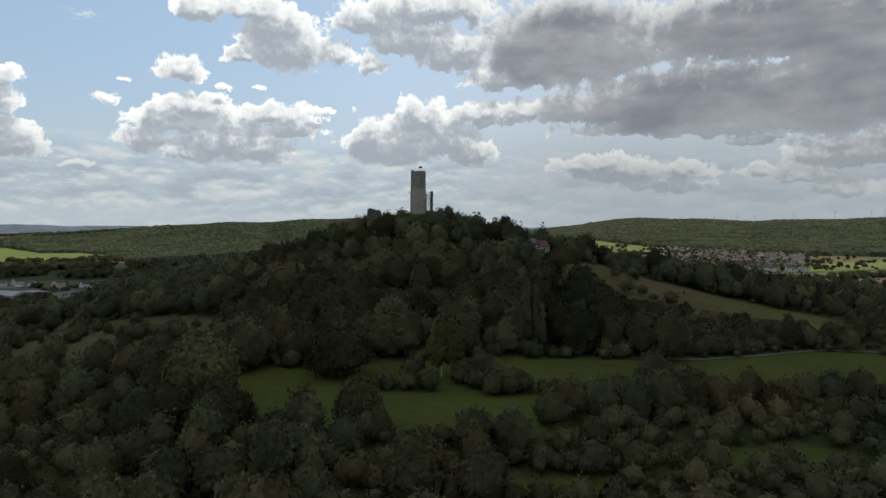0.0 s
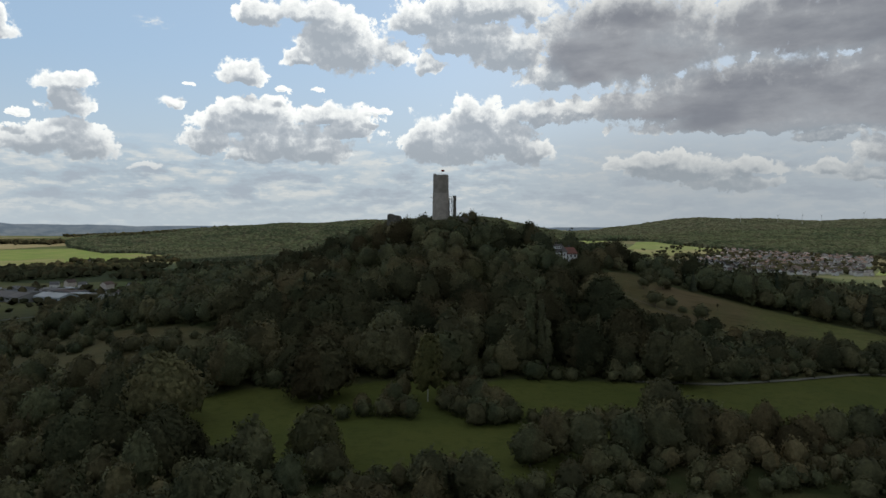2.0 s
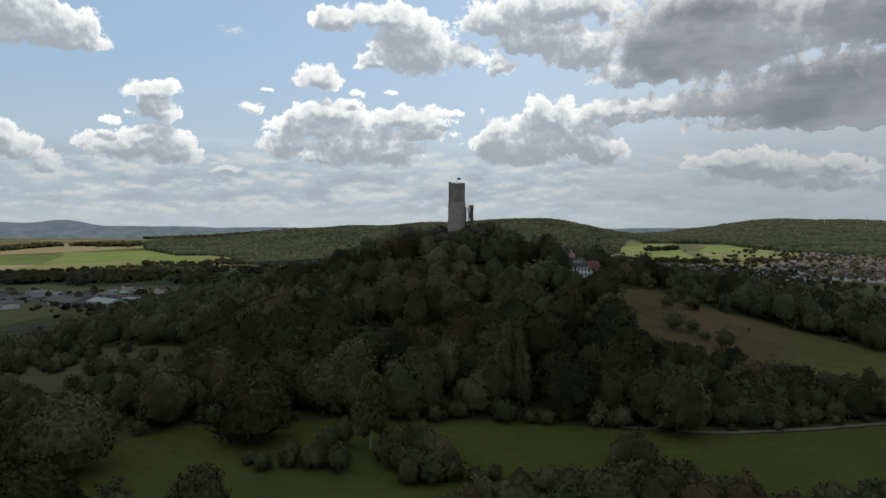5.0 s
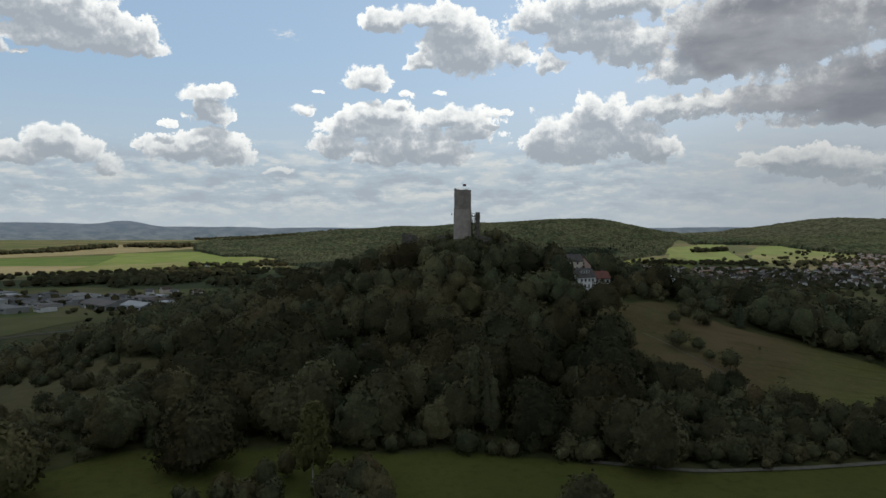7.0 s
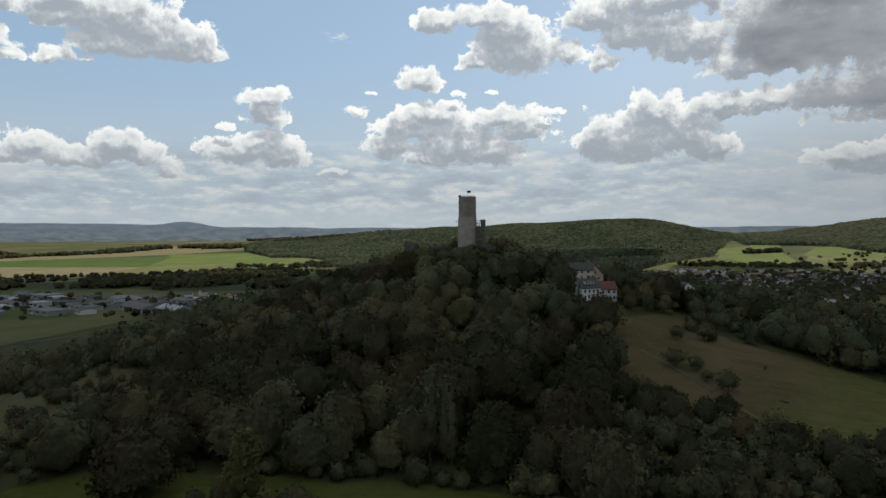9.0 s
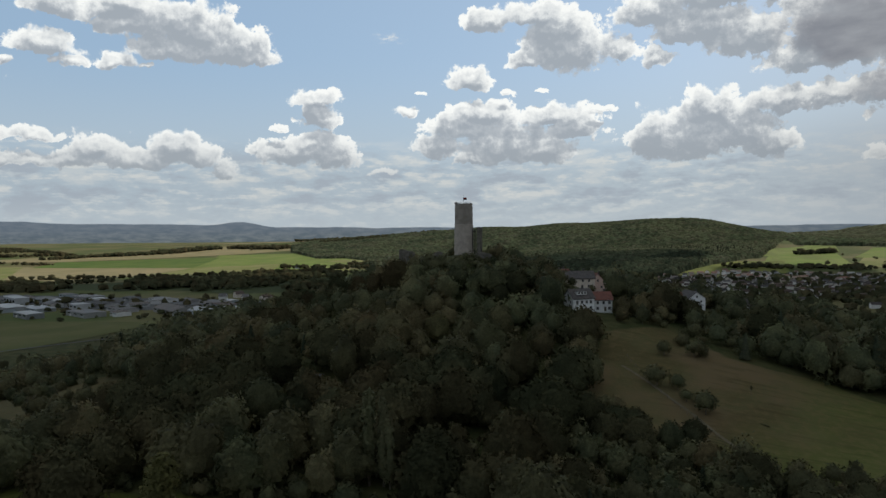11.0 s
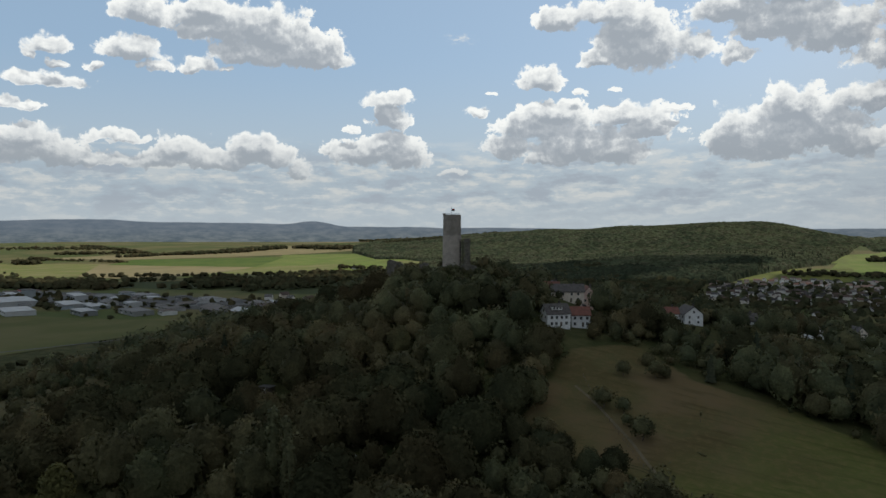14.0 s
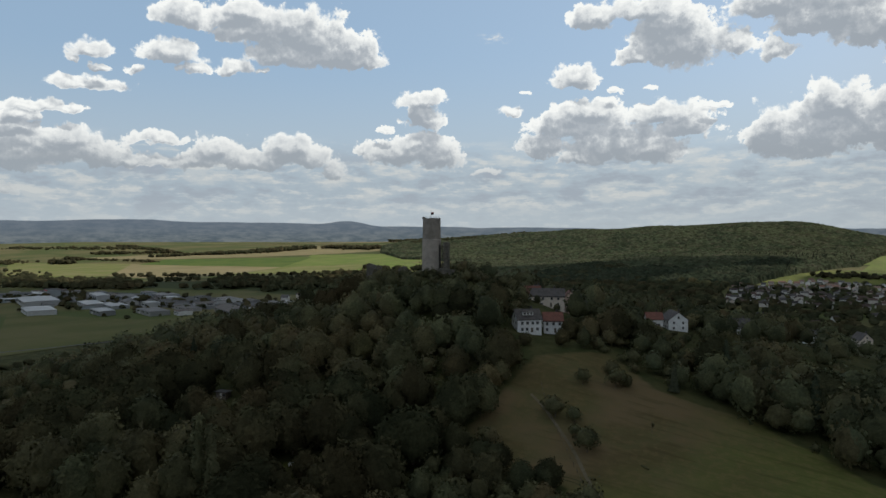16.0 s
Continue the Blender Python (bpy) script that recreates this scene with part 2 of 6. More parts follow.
# ---- materials ----
def material(name, base, rough=0.8, bump_size=0.0, bump_scale=1.0, metal=0.0, translucent=0.0, gloss=0.25):
    """base: a function of Nodes that returns the colour, or a colour."""
    m = bpy.data.materials.new(name)
    m.use_nodes = True
    k = Nodes(m.node_tree)
    colour = base(k) if callable(base) else (*base, 1)
    bsdf = k.add("ShaderNodeBsdfPrincipled", **{"Base Color": colour, "Roughness": rough, "Metallic": metal})
    if "Specular IOR Level" in bsdf.inputs:
        bsdf.inputs["Specular IOR Level"].default_value = gloss
    if bump_size:
        relief = k.add("ShaderNodeBump", Strength=0.8, Distance=bump_size, Height=k.noise(k.add("ShaderNodeNewGeometry").outputs["Position"], bump_scale, 5.0))
        k.put(bsdf.inputs["Normal"], relief.outputs[0])
    last = bsdf.outputs[0]
    if translucent:
        thin = k.add("ShaderNodeBsdfTranslucent", Color=colour)
        both = k.add("ShaderNodeMixShader", Fac=translucent)
        k.put(both.inputs[1], last)
        k.put(both.inputs[2], thin.outputs[0])
        last = both.outputs[0]
    k.put(k.add("ShaderNodeOutputMaterial").inputs[0], last)
    return m


def place_of(k):
    return k.add("ShaderNodeNewGeometry").outputs["Position"]


def leafy(dark, light, tint, stand=0.09, spread=(0.93, 1.08), tree=0.085, vary=(0.78, 1.3)):
    """Foliage: hue by stand, by tree and by clump."""
    def base(k):
        geo = k.add("ShaderNodeNewGeometry")
        p = geo.outputs["Position"]
        c = k.mix(k.ease(k.noise(p, stand, 3.0), 0.35, 0.65), dark, light)
        c = k.mix(k.math("MULTIPLY", k.ease(k.noise(p, 0.021, 2.0), 0.48, 0.7), 0.5), c, tint)
        c = k.mix(k.math("MULTIPLY", k.add("ShaderNodeObjectInfo").outputs["Random"], 0.34), c, tint)
        # crowns of one wood differ: some deep, some rusty, some pale
        bent = k.vec("ADD", p, k.vec("MULTIPLY", k.noise(p, 0.3, 2.0, colour=True), (4, 4, 0)))
        cell = k.add("ShaderNodeTexVoronoi", Vector=k.vec("MULTIPLY", bent, (1, 1, 0)), Scale=tree)
        cell.voronoi_dimensions = "2D"
        own, rust, grey = k.split(cell.outputs["Color"])
        c = k.mix(k.ease(rust, 0.7, 1.0, 0.0, 0.45), c, tint)
        dot = k.ease(geo.outputs["Random Per Island"], 0, 1, *spread)
        fine = k.ease(k.noise(p, 1.2, 4.0, 0.65), 0.3, 0.7, 0.74, 1.26)
        return k.vec("SCALE", c, k.math("MULTIPLY", k.math("MULTIPLY", dot, fine), k.ease(own, 0.0, 1.0, *vary)))
    return base


def two(a, b, scale, c=None, scale2=0.0, lo=0.35, hi=0.65):
    """Two colours by coarse noise, a third in fine flecks, on the thing's own place."""
    def base(k):
        p = place_of(k)
        col = k.mix(k.ease(k.noise(p, scale, 5.0), lo, hi), a, b)
        if c:
            col = k.mix(k.math("MULTIPLY", k.ease(k.noise(p, scale2, 4.0, 0.65), 0.5, 0.72), 0.7), col, c)
        return col
    return base


def shifted(colours, spread=0.25, grime=0.6):
    """A colour picked by the object's own chance, with grime."""
    def base(k):
        r = k.add("ShaderNodeObjectInfo").outputs["Random"]
        stops = [(i / max(1, len(colours) - 1), c) for i, c in enumerate(colours)]
        col = k.ramp(r, *stops)
        dirt = k.ease(k.noise(place_of(k), grime, 5.0, 0.65), 0.3, 0.75, 1 + spread * 0.3, 1 - spread)
        return k.vec("SCALE", col, dirt)
    return base


LEAF = material("leaves", leafy((0.057, 0.068, 0.037), (0.100, 0.106, 0.054), (0.145, 0.103, 0.051)), 0.6, translucent=0.35, gloss=0.03)
LEAF_GOLD = material("golden_leaves", leafy((0.073, 0.078, 0.036), (0.105, 0.104, 0.046), (0.121, 0.095, 0.048), 0.2), 0.6, translucent=0.3, gloss=0.03)
LEAF_OAK = material("dark_leaves", leafy((0.036, 0.042, 0.023), (0.058, 0.061, 0.032), (0.083, 0.061, 0.032)), 0.6, translucent=0.3, gloss=0.0)
LEAF_SHRUB = material("shrub_leaves", leafy((0.048, 0.058, 0.030), (0.085, 0.089, 0.044), (0.114, 0.087, 0.045), 0.16, tree=0.2), 0.6, translucent=0.25, gloss=0.03)
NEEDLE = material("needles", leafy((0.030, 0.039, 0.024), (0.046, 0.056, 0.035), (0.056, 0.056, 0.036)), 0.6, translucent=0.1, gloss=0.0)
# far leaves, paler and cooler: the haze of distance is in their colour
WOODS = material("far_leaves", leafy((0.078, 0.104, 0.058), (0.124, 0.144, 0.078), (0.146, 0.128, 0.090), 0.0065, (0.95, 1.06), 0.075, (0.66, 1.34)), 0.9, translucent=0.5, gloss=0.0)
LEAF_POPLAR = material("poplar_leaves", leafy((0.095, 0.104, 0.054), (0.130, 0.132, 0.068), (0.135, 0.120, 0.070), 0.2), 0.6, translucent=0.3, gloss=0.03)
LEAF_BIRCH = material("birch_leaves", leafy((0.100, 0.104, 0.040), (0.140, 0.138, 0.052), (0.150, 0.125, 0.052), 0.2), 0.6, translucent=0.4, gloss=0.03)
BARK = material("bark", two((0.07, 0.055, 0.04), (0.13, 0.11, 0.085), 1.4, (0.04, 0.035, 0.03), 6.0), 0.9, 0.03, 6.0)
BARK_PALE = material("pale_bark", two((0.42, 0.40, 0.36), (0.55, 0.53, 0.48), 1.2, (0.06, 0.05, 0.045), 2.4), 0.8, 0.02, 5.0)


def ground_colour(k):
    p = place_of(k)
    soil = k.mix(k.ease(k.noise(p, 0.11, 5.0), 0.35, 0.65), (0.034, 0.040, 0.015), (0.060, 0.058, 0.024))
    pasture = k.mix(k.ease(k.noise(p, 0.004, 3.0), 0.4, 0.6), (0.072, 0.088, 0.030), (0.125, 0.110, 0.050))
    plain = k.ease(k.vec("LENGTH", k.vec("MULTIPLY", p, (1, 1, 0))), 430, 600)
    col = k.mix(plain, soil, pasture)
    tuft = k.noise(p, 0.35, 6.0, 0.68)
    patch = k.noise(p, 0.035, 4.0, 0.6)
    green = k.mix(k.ease(patch, 0.35, 0.65), (0.058, 0.066, 0.016), (0.072, 0.076, 0.019))
    green = k.mix(k.math("MULTIPLY", k.ease(tuft, 0.45, 0.68), 0.6), green, (0.042, 0.049, 0.012))
    dry = k.mix(k.ease(k.noise(p, 0.017, 3.0), 0.44, 0.56), (0.108, 0.080, 0.042), (0.078, 0.070, 0.030))
    dry = k.mix(k.ease(k.split(p)[0], 0, -40, 0.0, 0.75), dry, (0.066, 0.066, 0.030))
    dry = k.mix(k.math("MULTIPLY", k.ease(patch, 0.5, 0.62), 0.5), dry, (0.070, 0.052, 0.022))
    dry = k.mix(k.math("MULTIPLY", k.ease(tuft, 0.45, 0.66), 0.6), dry, (0.112, 0.082, 0.038))
    # mown or trodden streaks along the slope
    streaks = k.noise(k.vec("MULTIPLY", p, (0.05, 0.32, 0.1)), 1.0, 4.0)
    dry = k.mix(k.math("MULTIPLY", k.ease(streaks, 0.52, 0.68), 0.45), dry, (0.052, 0.042, 0.018))
    # browner near the slope's top, green lower down
    upper = k.vec("LENGTH", k.vec("MULTIPLY", k.vec("SUBTRACT", p, (100, -80, 0)), (1, 0.8, 0)))
    upper = k.math("ADD", upper, k.math("MULTIPLY", k.math("SUBTRACT", k.noise(p, 0.03, 4.0), 0.5), 90.0))
    grazed = k.mix(k.ease(tuft, 0.42, 0.66), (0.084, 0.096, 0.026), (0.112, 0.106, 0.036))
    grazed = k.mix(k.math("MULTIPLY", k.ease(streaks, 0.52, 0.68), 0.5), grazed, (0.048, 0.050, 0.015))
    dry = k.mix(k.math("MULTIPLY", k.ease(upper, 34, 84), k.ease(k.split(p)[0], 40, 80, 0.0, 0.8)), dry, grazed)
    ragged = k.math("MULTIPLY", k.math("SUBTRACT", k.noise(p, 0.16, 4.0), 0.5), 0.6)
    lush = k.add("ShaderNodeAttribute")
    lush.attribute_name = "meadow"
    worn = k.add("ShaderNodeAttribute")
    worn.attribute_name = "dry"
    col = k.mix(k.ease(k.math("ADD", lush.outputs["Fac"], ragged), 0.3, 0.6), col, green)
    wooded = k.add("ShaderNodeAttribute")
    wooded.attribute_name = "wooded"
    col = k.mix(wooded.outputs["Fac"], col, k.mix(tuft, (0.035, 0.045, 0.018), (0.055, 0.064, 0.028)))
    return k.mix(k.ease(k.math("ADD", worn.outputs["Fac"], ragged), 0.3, 0.6), col, dry)


GROUND = material("grass_and_soil", ground_colour, 0.95, 0.25, 0.7, gloss=0.05)


def crop(a, b, c, scale=0.012, rows=(0.02, 0.004)):
    def base(k):
        p = place_of(k)
        col = k.mix(k.ease(k.noise(p, scale, 4.0), 0.38, 0.62), a, b)
        lines = k.noise(k.vec("MULTIPLY", p, (*rows, 0)), 1.0, 4.0)
        return k.mix(k.math("MULTIPLY", k.ease(lines, 0.45, 0.65), 0.7), col, c)
    return base


FIELDS = {
    "lush": material("young_crop", crop((0.127, 0.172, 0.040), (0.160, 0.186, 0.054), (0.123, 0.139, 0.045)), 0.95, 0.3, 0.2, gloss=0.05),
    "lush_dark": material("clover", crop((0.066, 0.106, 0.024), (0.088, 0.124, 0.028), (0.106, 0.133, 0.035)), 0.95, 0.3, 0.2, gloss=0.05),
    "fresh": material("mown_meadow", crop((0.151, 0.163, 0.052), (0.189, 0.175, 0.076), (0.123, 0.139, 0.042)), 0.95, 0.3, 0.2, gloss=0.05),
    "stubble": material("stubble", crop((0.242, 0.198, 0.106), (0.208, 0.177, 0.090), (0.177, 0.156, 0.080)), 0.95, 0.3, 0.2, gloss=0.05),
    "ploughed": material("ploughed_soil", crop((0.128, 0.086, 0.056), (0.150, 0.105, 0.072), (0.113, 0.079, 0.053)), 0.95, 0.3, 0.2, gloss=0.05),
    "pasture": material("pasture", crop((0.090, 0.092, 0.034), (0.112, 0.104, 0.046), (0.076, 0.084, 0.030)), 0.95, 0.3, 0.2, gloss=0.05),
    "scrub": material("scrub_meadow", crop((0.120, 0.142, 0.034), (0.160, 0.160, 0.044), (0.084, 0.098, 0.030)), 0.95, 0.3, 0.2, gloss=0.05),
}
TRACK = material("gravel_track", two((0.090, 0.082, 0.062), (0.13, 0.12, 0.098), 0.6, (0.07, 0.075, 0.04), 1.2), 0.95, 0.04, 4.0)
TRODDEN = material("trodden_earth", two((0.105, 0.088, 0.058), (0.13, 0.11, 0.075), 0.5, (0.05, 0.052, 0.02), 1.0), 0.95, 0.03, 4.0, gloss=0.05)
RUT = material("rutted_grass", two((0.052, 0.050, 0.022), (0.074, 0.064, 0.032), 0.5, (0.040, 0.044, 0.016), 1.0), 0.95, 0.04, 4.0, gloss=0.05)
ASPHALT = material("asphalt", two((0.075, 0.075, 0.074), (0.11, 0.108, 0.104), 0.2, (0.09, 0.09, 0.09), 1.5), 0.9, gloss=0.04)
STONE = material("tower_masonry", two((0.26, 0.23, 0.20), (0.34, 0.30, 0.26), 0.35, (0.19, 0.165, 0.145), 2.2), 0.92, 0.12, 2.2)
STONE_HIGH = material("upper_masonry", two((0.19, 0.17, 0.145), (0.26, 0.23, 0.20), 0.35, (0.14, 0.12, 0.105), 2.4), 0.92, 0.14, 2.4)
RUBBLE = material("ruin_rubble", two((0.08, 0.075, 0.062), (0.14, 0.125, 0.105), 0.6, (0.06, 0.065, 0.045), 1.8), 0.95, 0.25, 1.6)
IRON = material("painted_iron", two((0.035, 0.036, 0.037), (0.06, 0.058, 0.055), 1.5, (0.09, 0.05, 0.03), 5.0), 0.55, metal=0.4)
TIMBER = material("weathered_timber", two((0.09, 0.075, 0.058), (0.15, 0.125, 0.10), 1.0, (0.06, 0.05, 0.04), 6.0), 0.85, 0.01, 12.0)
ZINC = material("galvanised_steel", two((0.42, 0.43, 0.44), (0.52, 0.53, 0.54), 1.0), 0.5, metal=0.3)
FLAG_DARK = material("dark_flag_cloth", (0.02, 0.02, 0.022), 0.8)
FLAG_RED = material("red_flag_cloth", (0.30, 0.03, 0.03), 0.8)
PLASTER = material("white_render", two((0.60, 0.60, 0.59), (0.67, 0.67, 0.66), 0.5, (0.46, 0.45, 0.43), 0.9), 0.9, 0.01, 9.0)
PLASTER_CREAM = material("cream_render", two((0.58, 0.50, 0.42), (0.66, 0.58, 0.49), 0.5, (0.44, 0.38, 0.32), 0.9), 0.9, 0.01, 9.0)
PLASTER_PINK = material("pink_render", two((0.52, 0.37, 0.31), (0.58, 0.43, 0.37), 0.5, (0.42, 0.31, 0.26), 0.9), 0.9, 0.01, 9.0)
TILE_RED = material("red_roof_tiles", two((0.115, 0.048, 0.036), (0.155, 0.064, 0.046), 0.6, (0.08, 0.04, 0.034), 2.2), 0.8, 0.05, 4.0)
TILE_DARK = material("dark_roof_tiles", two((0.052, 0.047, 0.045), (0.085, 0.075, 0.07), 0.6, (0.11, 0.09, 0.08), 2.2), 0.75, 0.05, 4.0)
TOWN_WALL = material("town_render", shifted([(0.62, 0.61, 0.59), (0.50, 0.46, 0.41), (0.66, 0.65, 0.64), (0.46, 0.40, 0.34), (0.60, 0.58, 0.55), (0.52, 0.51, 0.49)]), 0.9)
TOWN_ROOF = material("town_tiles", shifted([(0.055, 0.052, 0.052), (0.10, 0.07, 0.06), (0.075, 0.07, 0.07), (0.13, 0.09, 0.075), (0.05, 0.048, 0.05), (0.16, 0.15, 0.145)], 0.3), 0.75, gloss=0.04)


def by_island(colours):
    """A colour for each loose piece of a mesh."""
    def base(k):
        geo = k.add("ShaderNodeNewGeometry")
        col = k.ramp(geo.outputs["Random Per Island"], *[(i / (len(colours) - 1), c) for i, c in enumerate(colours)])
        return k.vec("SCALE", col, k.ease(k.noise(geo.outputs["Position"], 0.6, 4.0), 0.3, 0.7, 0.85, 1.08))
    return base


MASS_WALL = material("town_render_many", by_island([(0.56, 0.54, 0.51), (0.38, 0.35, 0.31), (0.78, 0.77, 0.75), (0.46, 0.43, 0.39), (0.32, 0.28, 0.25)]), 0.9)
MASS_ROOF = material("town_tiles_many", by_island([(0.09, 0.088, 0.09), (0.24, 0.135, 0.105), (0.18, 0.172, 0.17), (0.12, 0.115, 0.112), (0.28, 0.175, 0.14), (0.36, 0.34, 0.32)]), 0.75, gloss=0.04)
HALL_WALL = material("sheet_metal_wall", shifted([(0.40, 0.39, 0.38), (0.14, 0.15, 0.15), (0.58, 0.58, 0.57), (0.20, 0.19, 0.17), (0.30, 0.34, 0.36), (0.34, 0.27, 0.22)], 0.15, 0.1), 0.6, gloss=0.04)
HALL_ROOF = material("hall_roofing", shifted([(0.13, 0.125, 0.12), (0.08, 0.075, 0.072), (0.26, 0.255, 0.25), (0.11, 0.10, 0.095), (0.17, 0.16, 0.15), (0.10, 0.07, 0.06)], 0.2, 0.08), 0.7, gloss=0.04)
HALL_PALE = material("pale_roofing", shifted([(0.46, 0.46, 0.45), (0.34, 0.34, 0.34)], 0.2, 0.08), 0.6, gloss=0.04)
RED_SHEET = material("red_sheet_cladding", (0.42, 0.035, 0.035), 0.6)
GLASS = material("window_glass", (0.02, 0.023, 0.027), 0.12)
FRAME = material("painted_frame", (0.42, 0.40, 0.37), 0.6)
CLOUD = material("cloud_vapour", two((0.86, 0.86, 0.86), (0.92, 0.92, 0.92), 0.004), 1.0, translucent=0.4)


# ---- shapes ----
def mesh_of(name, verts, faces, mat, smooth=False, normals=None):
    """A mesh from arrays of corners and of triangles; normals: soft ones for foliage."""
    verts, faces = np.asarray(verts, np.float32), np.asarray(faces, np.int32)
    me = bpy.data.meshes.new(name)
    me.vertices.add(len(verts))
    me.vertices.foreach_set("co", verts.ravel())
    k = faces.shape[1]
    me.loops.add(faces.size)
    me.loops.foreach_set("vertex_index", faces.ravel())
    me.polygons.add(len(faces))
    me.polygons.foreach_set("loop_start", np.arange(0, faces.size, k, dtype=np.int32))
    if smooth or normals is not None:
        me.polygons.foreach_set("use_smooth", np.ones(len(faces), bool))
    me.update(calc_edges=True)
    if normals is not None:
        me.normals_split_custom_set_from_vertices(normals.tolist())
    me.materials.append(mat)
    return me


def part(name, bm, mat, parent=None, label=""):
    """Link a bmesh (or a mesh) as one object under a thing or a part."""
    if isinstance(bm, bmesh.types.BMesh):
        me = bpy.data.meshes.new(name)
        bm.normal_update()
        bm.to_mesh(me)
        bm.free()
        me.materials.append(mat)
    else:
        me = bm
    ob = new(name, me)
    ob.parent = parent
    return tagged(ob, label)


def thing(name, label, category, m=None, group="", kind=""):
    ob = tagged(new(name), label, category, group, kind)
    if m is not None:
        ob.matrix_basis = m
    return ob


def box(bm, x0, y0, z0, x1, y1, z1, m=None, bevel=0.0):
    made = bmesh.ops.create_cube(bm, size=1.0, matrix=Matrix.Translation(((x0 + x1) / 2, (y0 + y1) / 2, (z0 + z1) / 2)) @ Matrix.Diagonal((x1 - x0, y1 - y0, z1 - z0, 1)))
    if bevel:
        made["verts"] = list({v for f in bmesh.ops.bevel(bm, geom=list({e for v in made["verts"] for e in v.link_edges}), offset=bevel, segments=1, affect="EDGES")["faces"] for v in f.verts} | {v for v in made["verts"] if v.is_valid})
    if m is not None:
        bmesh.ops.transform(bm, matrix=m, verts=made["verts"])
    return bm


def boxes(*spans):
    bm = bmesh.new()
    for s in spans:
        box(bm, *s)
    return bm


def rod(bm, a, b, ra, rb=None, sides=8):
    a, b = Vector(a), Vector(b)
    m = Matrix.Translation((a + b) / 2) @ (b - a).to_track_quat("Z", "Y").to_matrix().to_4x4()
    bmesh.ops.create_cone(bm, cap_ends=True, segments=sides, radius1=ra, radius2=ra if rb is None else rb, depth=(b - a).length, matrix=m)
    return bm


def ball(level):
    bm = bmesh.new()
    bmesh.ops.create_icosphere(bm, subdivisions=level, radius=1)
    v, f = np.array([q.co for q in bm.verts]), np.array([[q.index for q in t.verts] for t in bm.faces])
    bm.free()
    return v, f


BALL1, BALL2, BALL3 = (ball(k) for k in (1, 2, 3))          # 20, 80 and 320 triangles


def unit(v):
    return v / np.maximum(np.linalg.norm(v, axis=-1, keepdims=True), 1e-6)


def lump(centre, radius, shape, rng, rough=0.18):
    """An uneven ball: corners, triangles, normals."""
    v, f = shape
    p = np.asarray(centre) + v * np.asarray(radius) * (1 + rng.normal(0, rough, (len(v), 1)))
    return p, f, unit(p - np.asarray(centre))


def clumps(lobes, count, size, rng, low=-0.45, sides=2):
    """Small bent leaf clumps all over the lobes (rows of x, y, z, rx, ry, rz), of one or two triangles each."""
    lobes = np.asarray(lobes, float)
    area = lobes[:, 3] * lobes[:, 5]
    which = rng.choice(len(lobes), count * 3, p=area / area.sum())
    d = unit(rng.normal(size=(count * 3, 3)))
    ok = d[:, 2] > low
    p = lobes[which, :3] + d * lobes[which, 3:] * rng.uniform(0.74, 1.3, (len(d), 1))
    hidden = np.zeros(len(d), bool)
    for k, l in enumerate(lobes):
        hidden |= (which != k) & ((((p - l[:3]) / l[3:]) ** 2).sum(1) < 0.72)
    p, d = p[ok & ~hidden][:count], d[ok & ~hidden][:count]
    c = len(p)
    nrm = unit(d + rng.normal(0, 0.42, (c, 3)))
    t = unit(np.cross(nrm, rng.normal(size=(c, 3))))
    b = np.cross(nrm, t)
    s = size * rng.uniform(0.5, 1.4, (c, 1))
    w = s * rng.uniform(0.5, 0.95, (c, 1))
    soft = unit(d + rng.normal(0, 0.22, (c, 3)))
    if sides == 1:
        v = np.stack([p - t * s, p + t * s * 0.8 - b * w, p + t * s * 0.5 + b * w * 1.3], 1).reshape(-1, 3)
        q = np.arange(c)[:, None] * 3
        return v, q + [0, 1, 2], np.repeat(soft, 3, 0)
    v = np.stack([p - t * s, p - b * w - nrm * s * 0.3, p + t * s, p + b * w - nrm * s * 0.3], 1).reshape(-1, 3)
    q = np.arange(c)[:, None] * 4
    return v, np.concatenate([q + [0, 1, 2], q + [0, 2, 3]]), np.repeat(soft, 4, 0)


def joined(pieces):
    vs, fs, ns, k = [], [], [], 0
    for v, f, nm in pieces:
        vs.append(v)
        fs.append(f + k)
        ns.append(nm)
        k += len(v)
    v, f, nm = np.concatenate(vs), np.concatenate(fs), np.concatenate(ns)
    # every triangle faces the way its normals point
    face = np.cross(v[f[:, 1]] - v[f[:, 0]], v[f[:, 2]] - v[f[:, 0]])
    back = (face * nm[f[:, 0]]).sum(1) < 0
    f[back] = f[back][:, ::-1]
    return v, f, nm


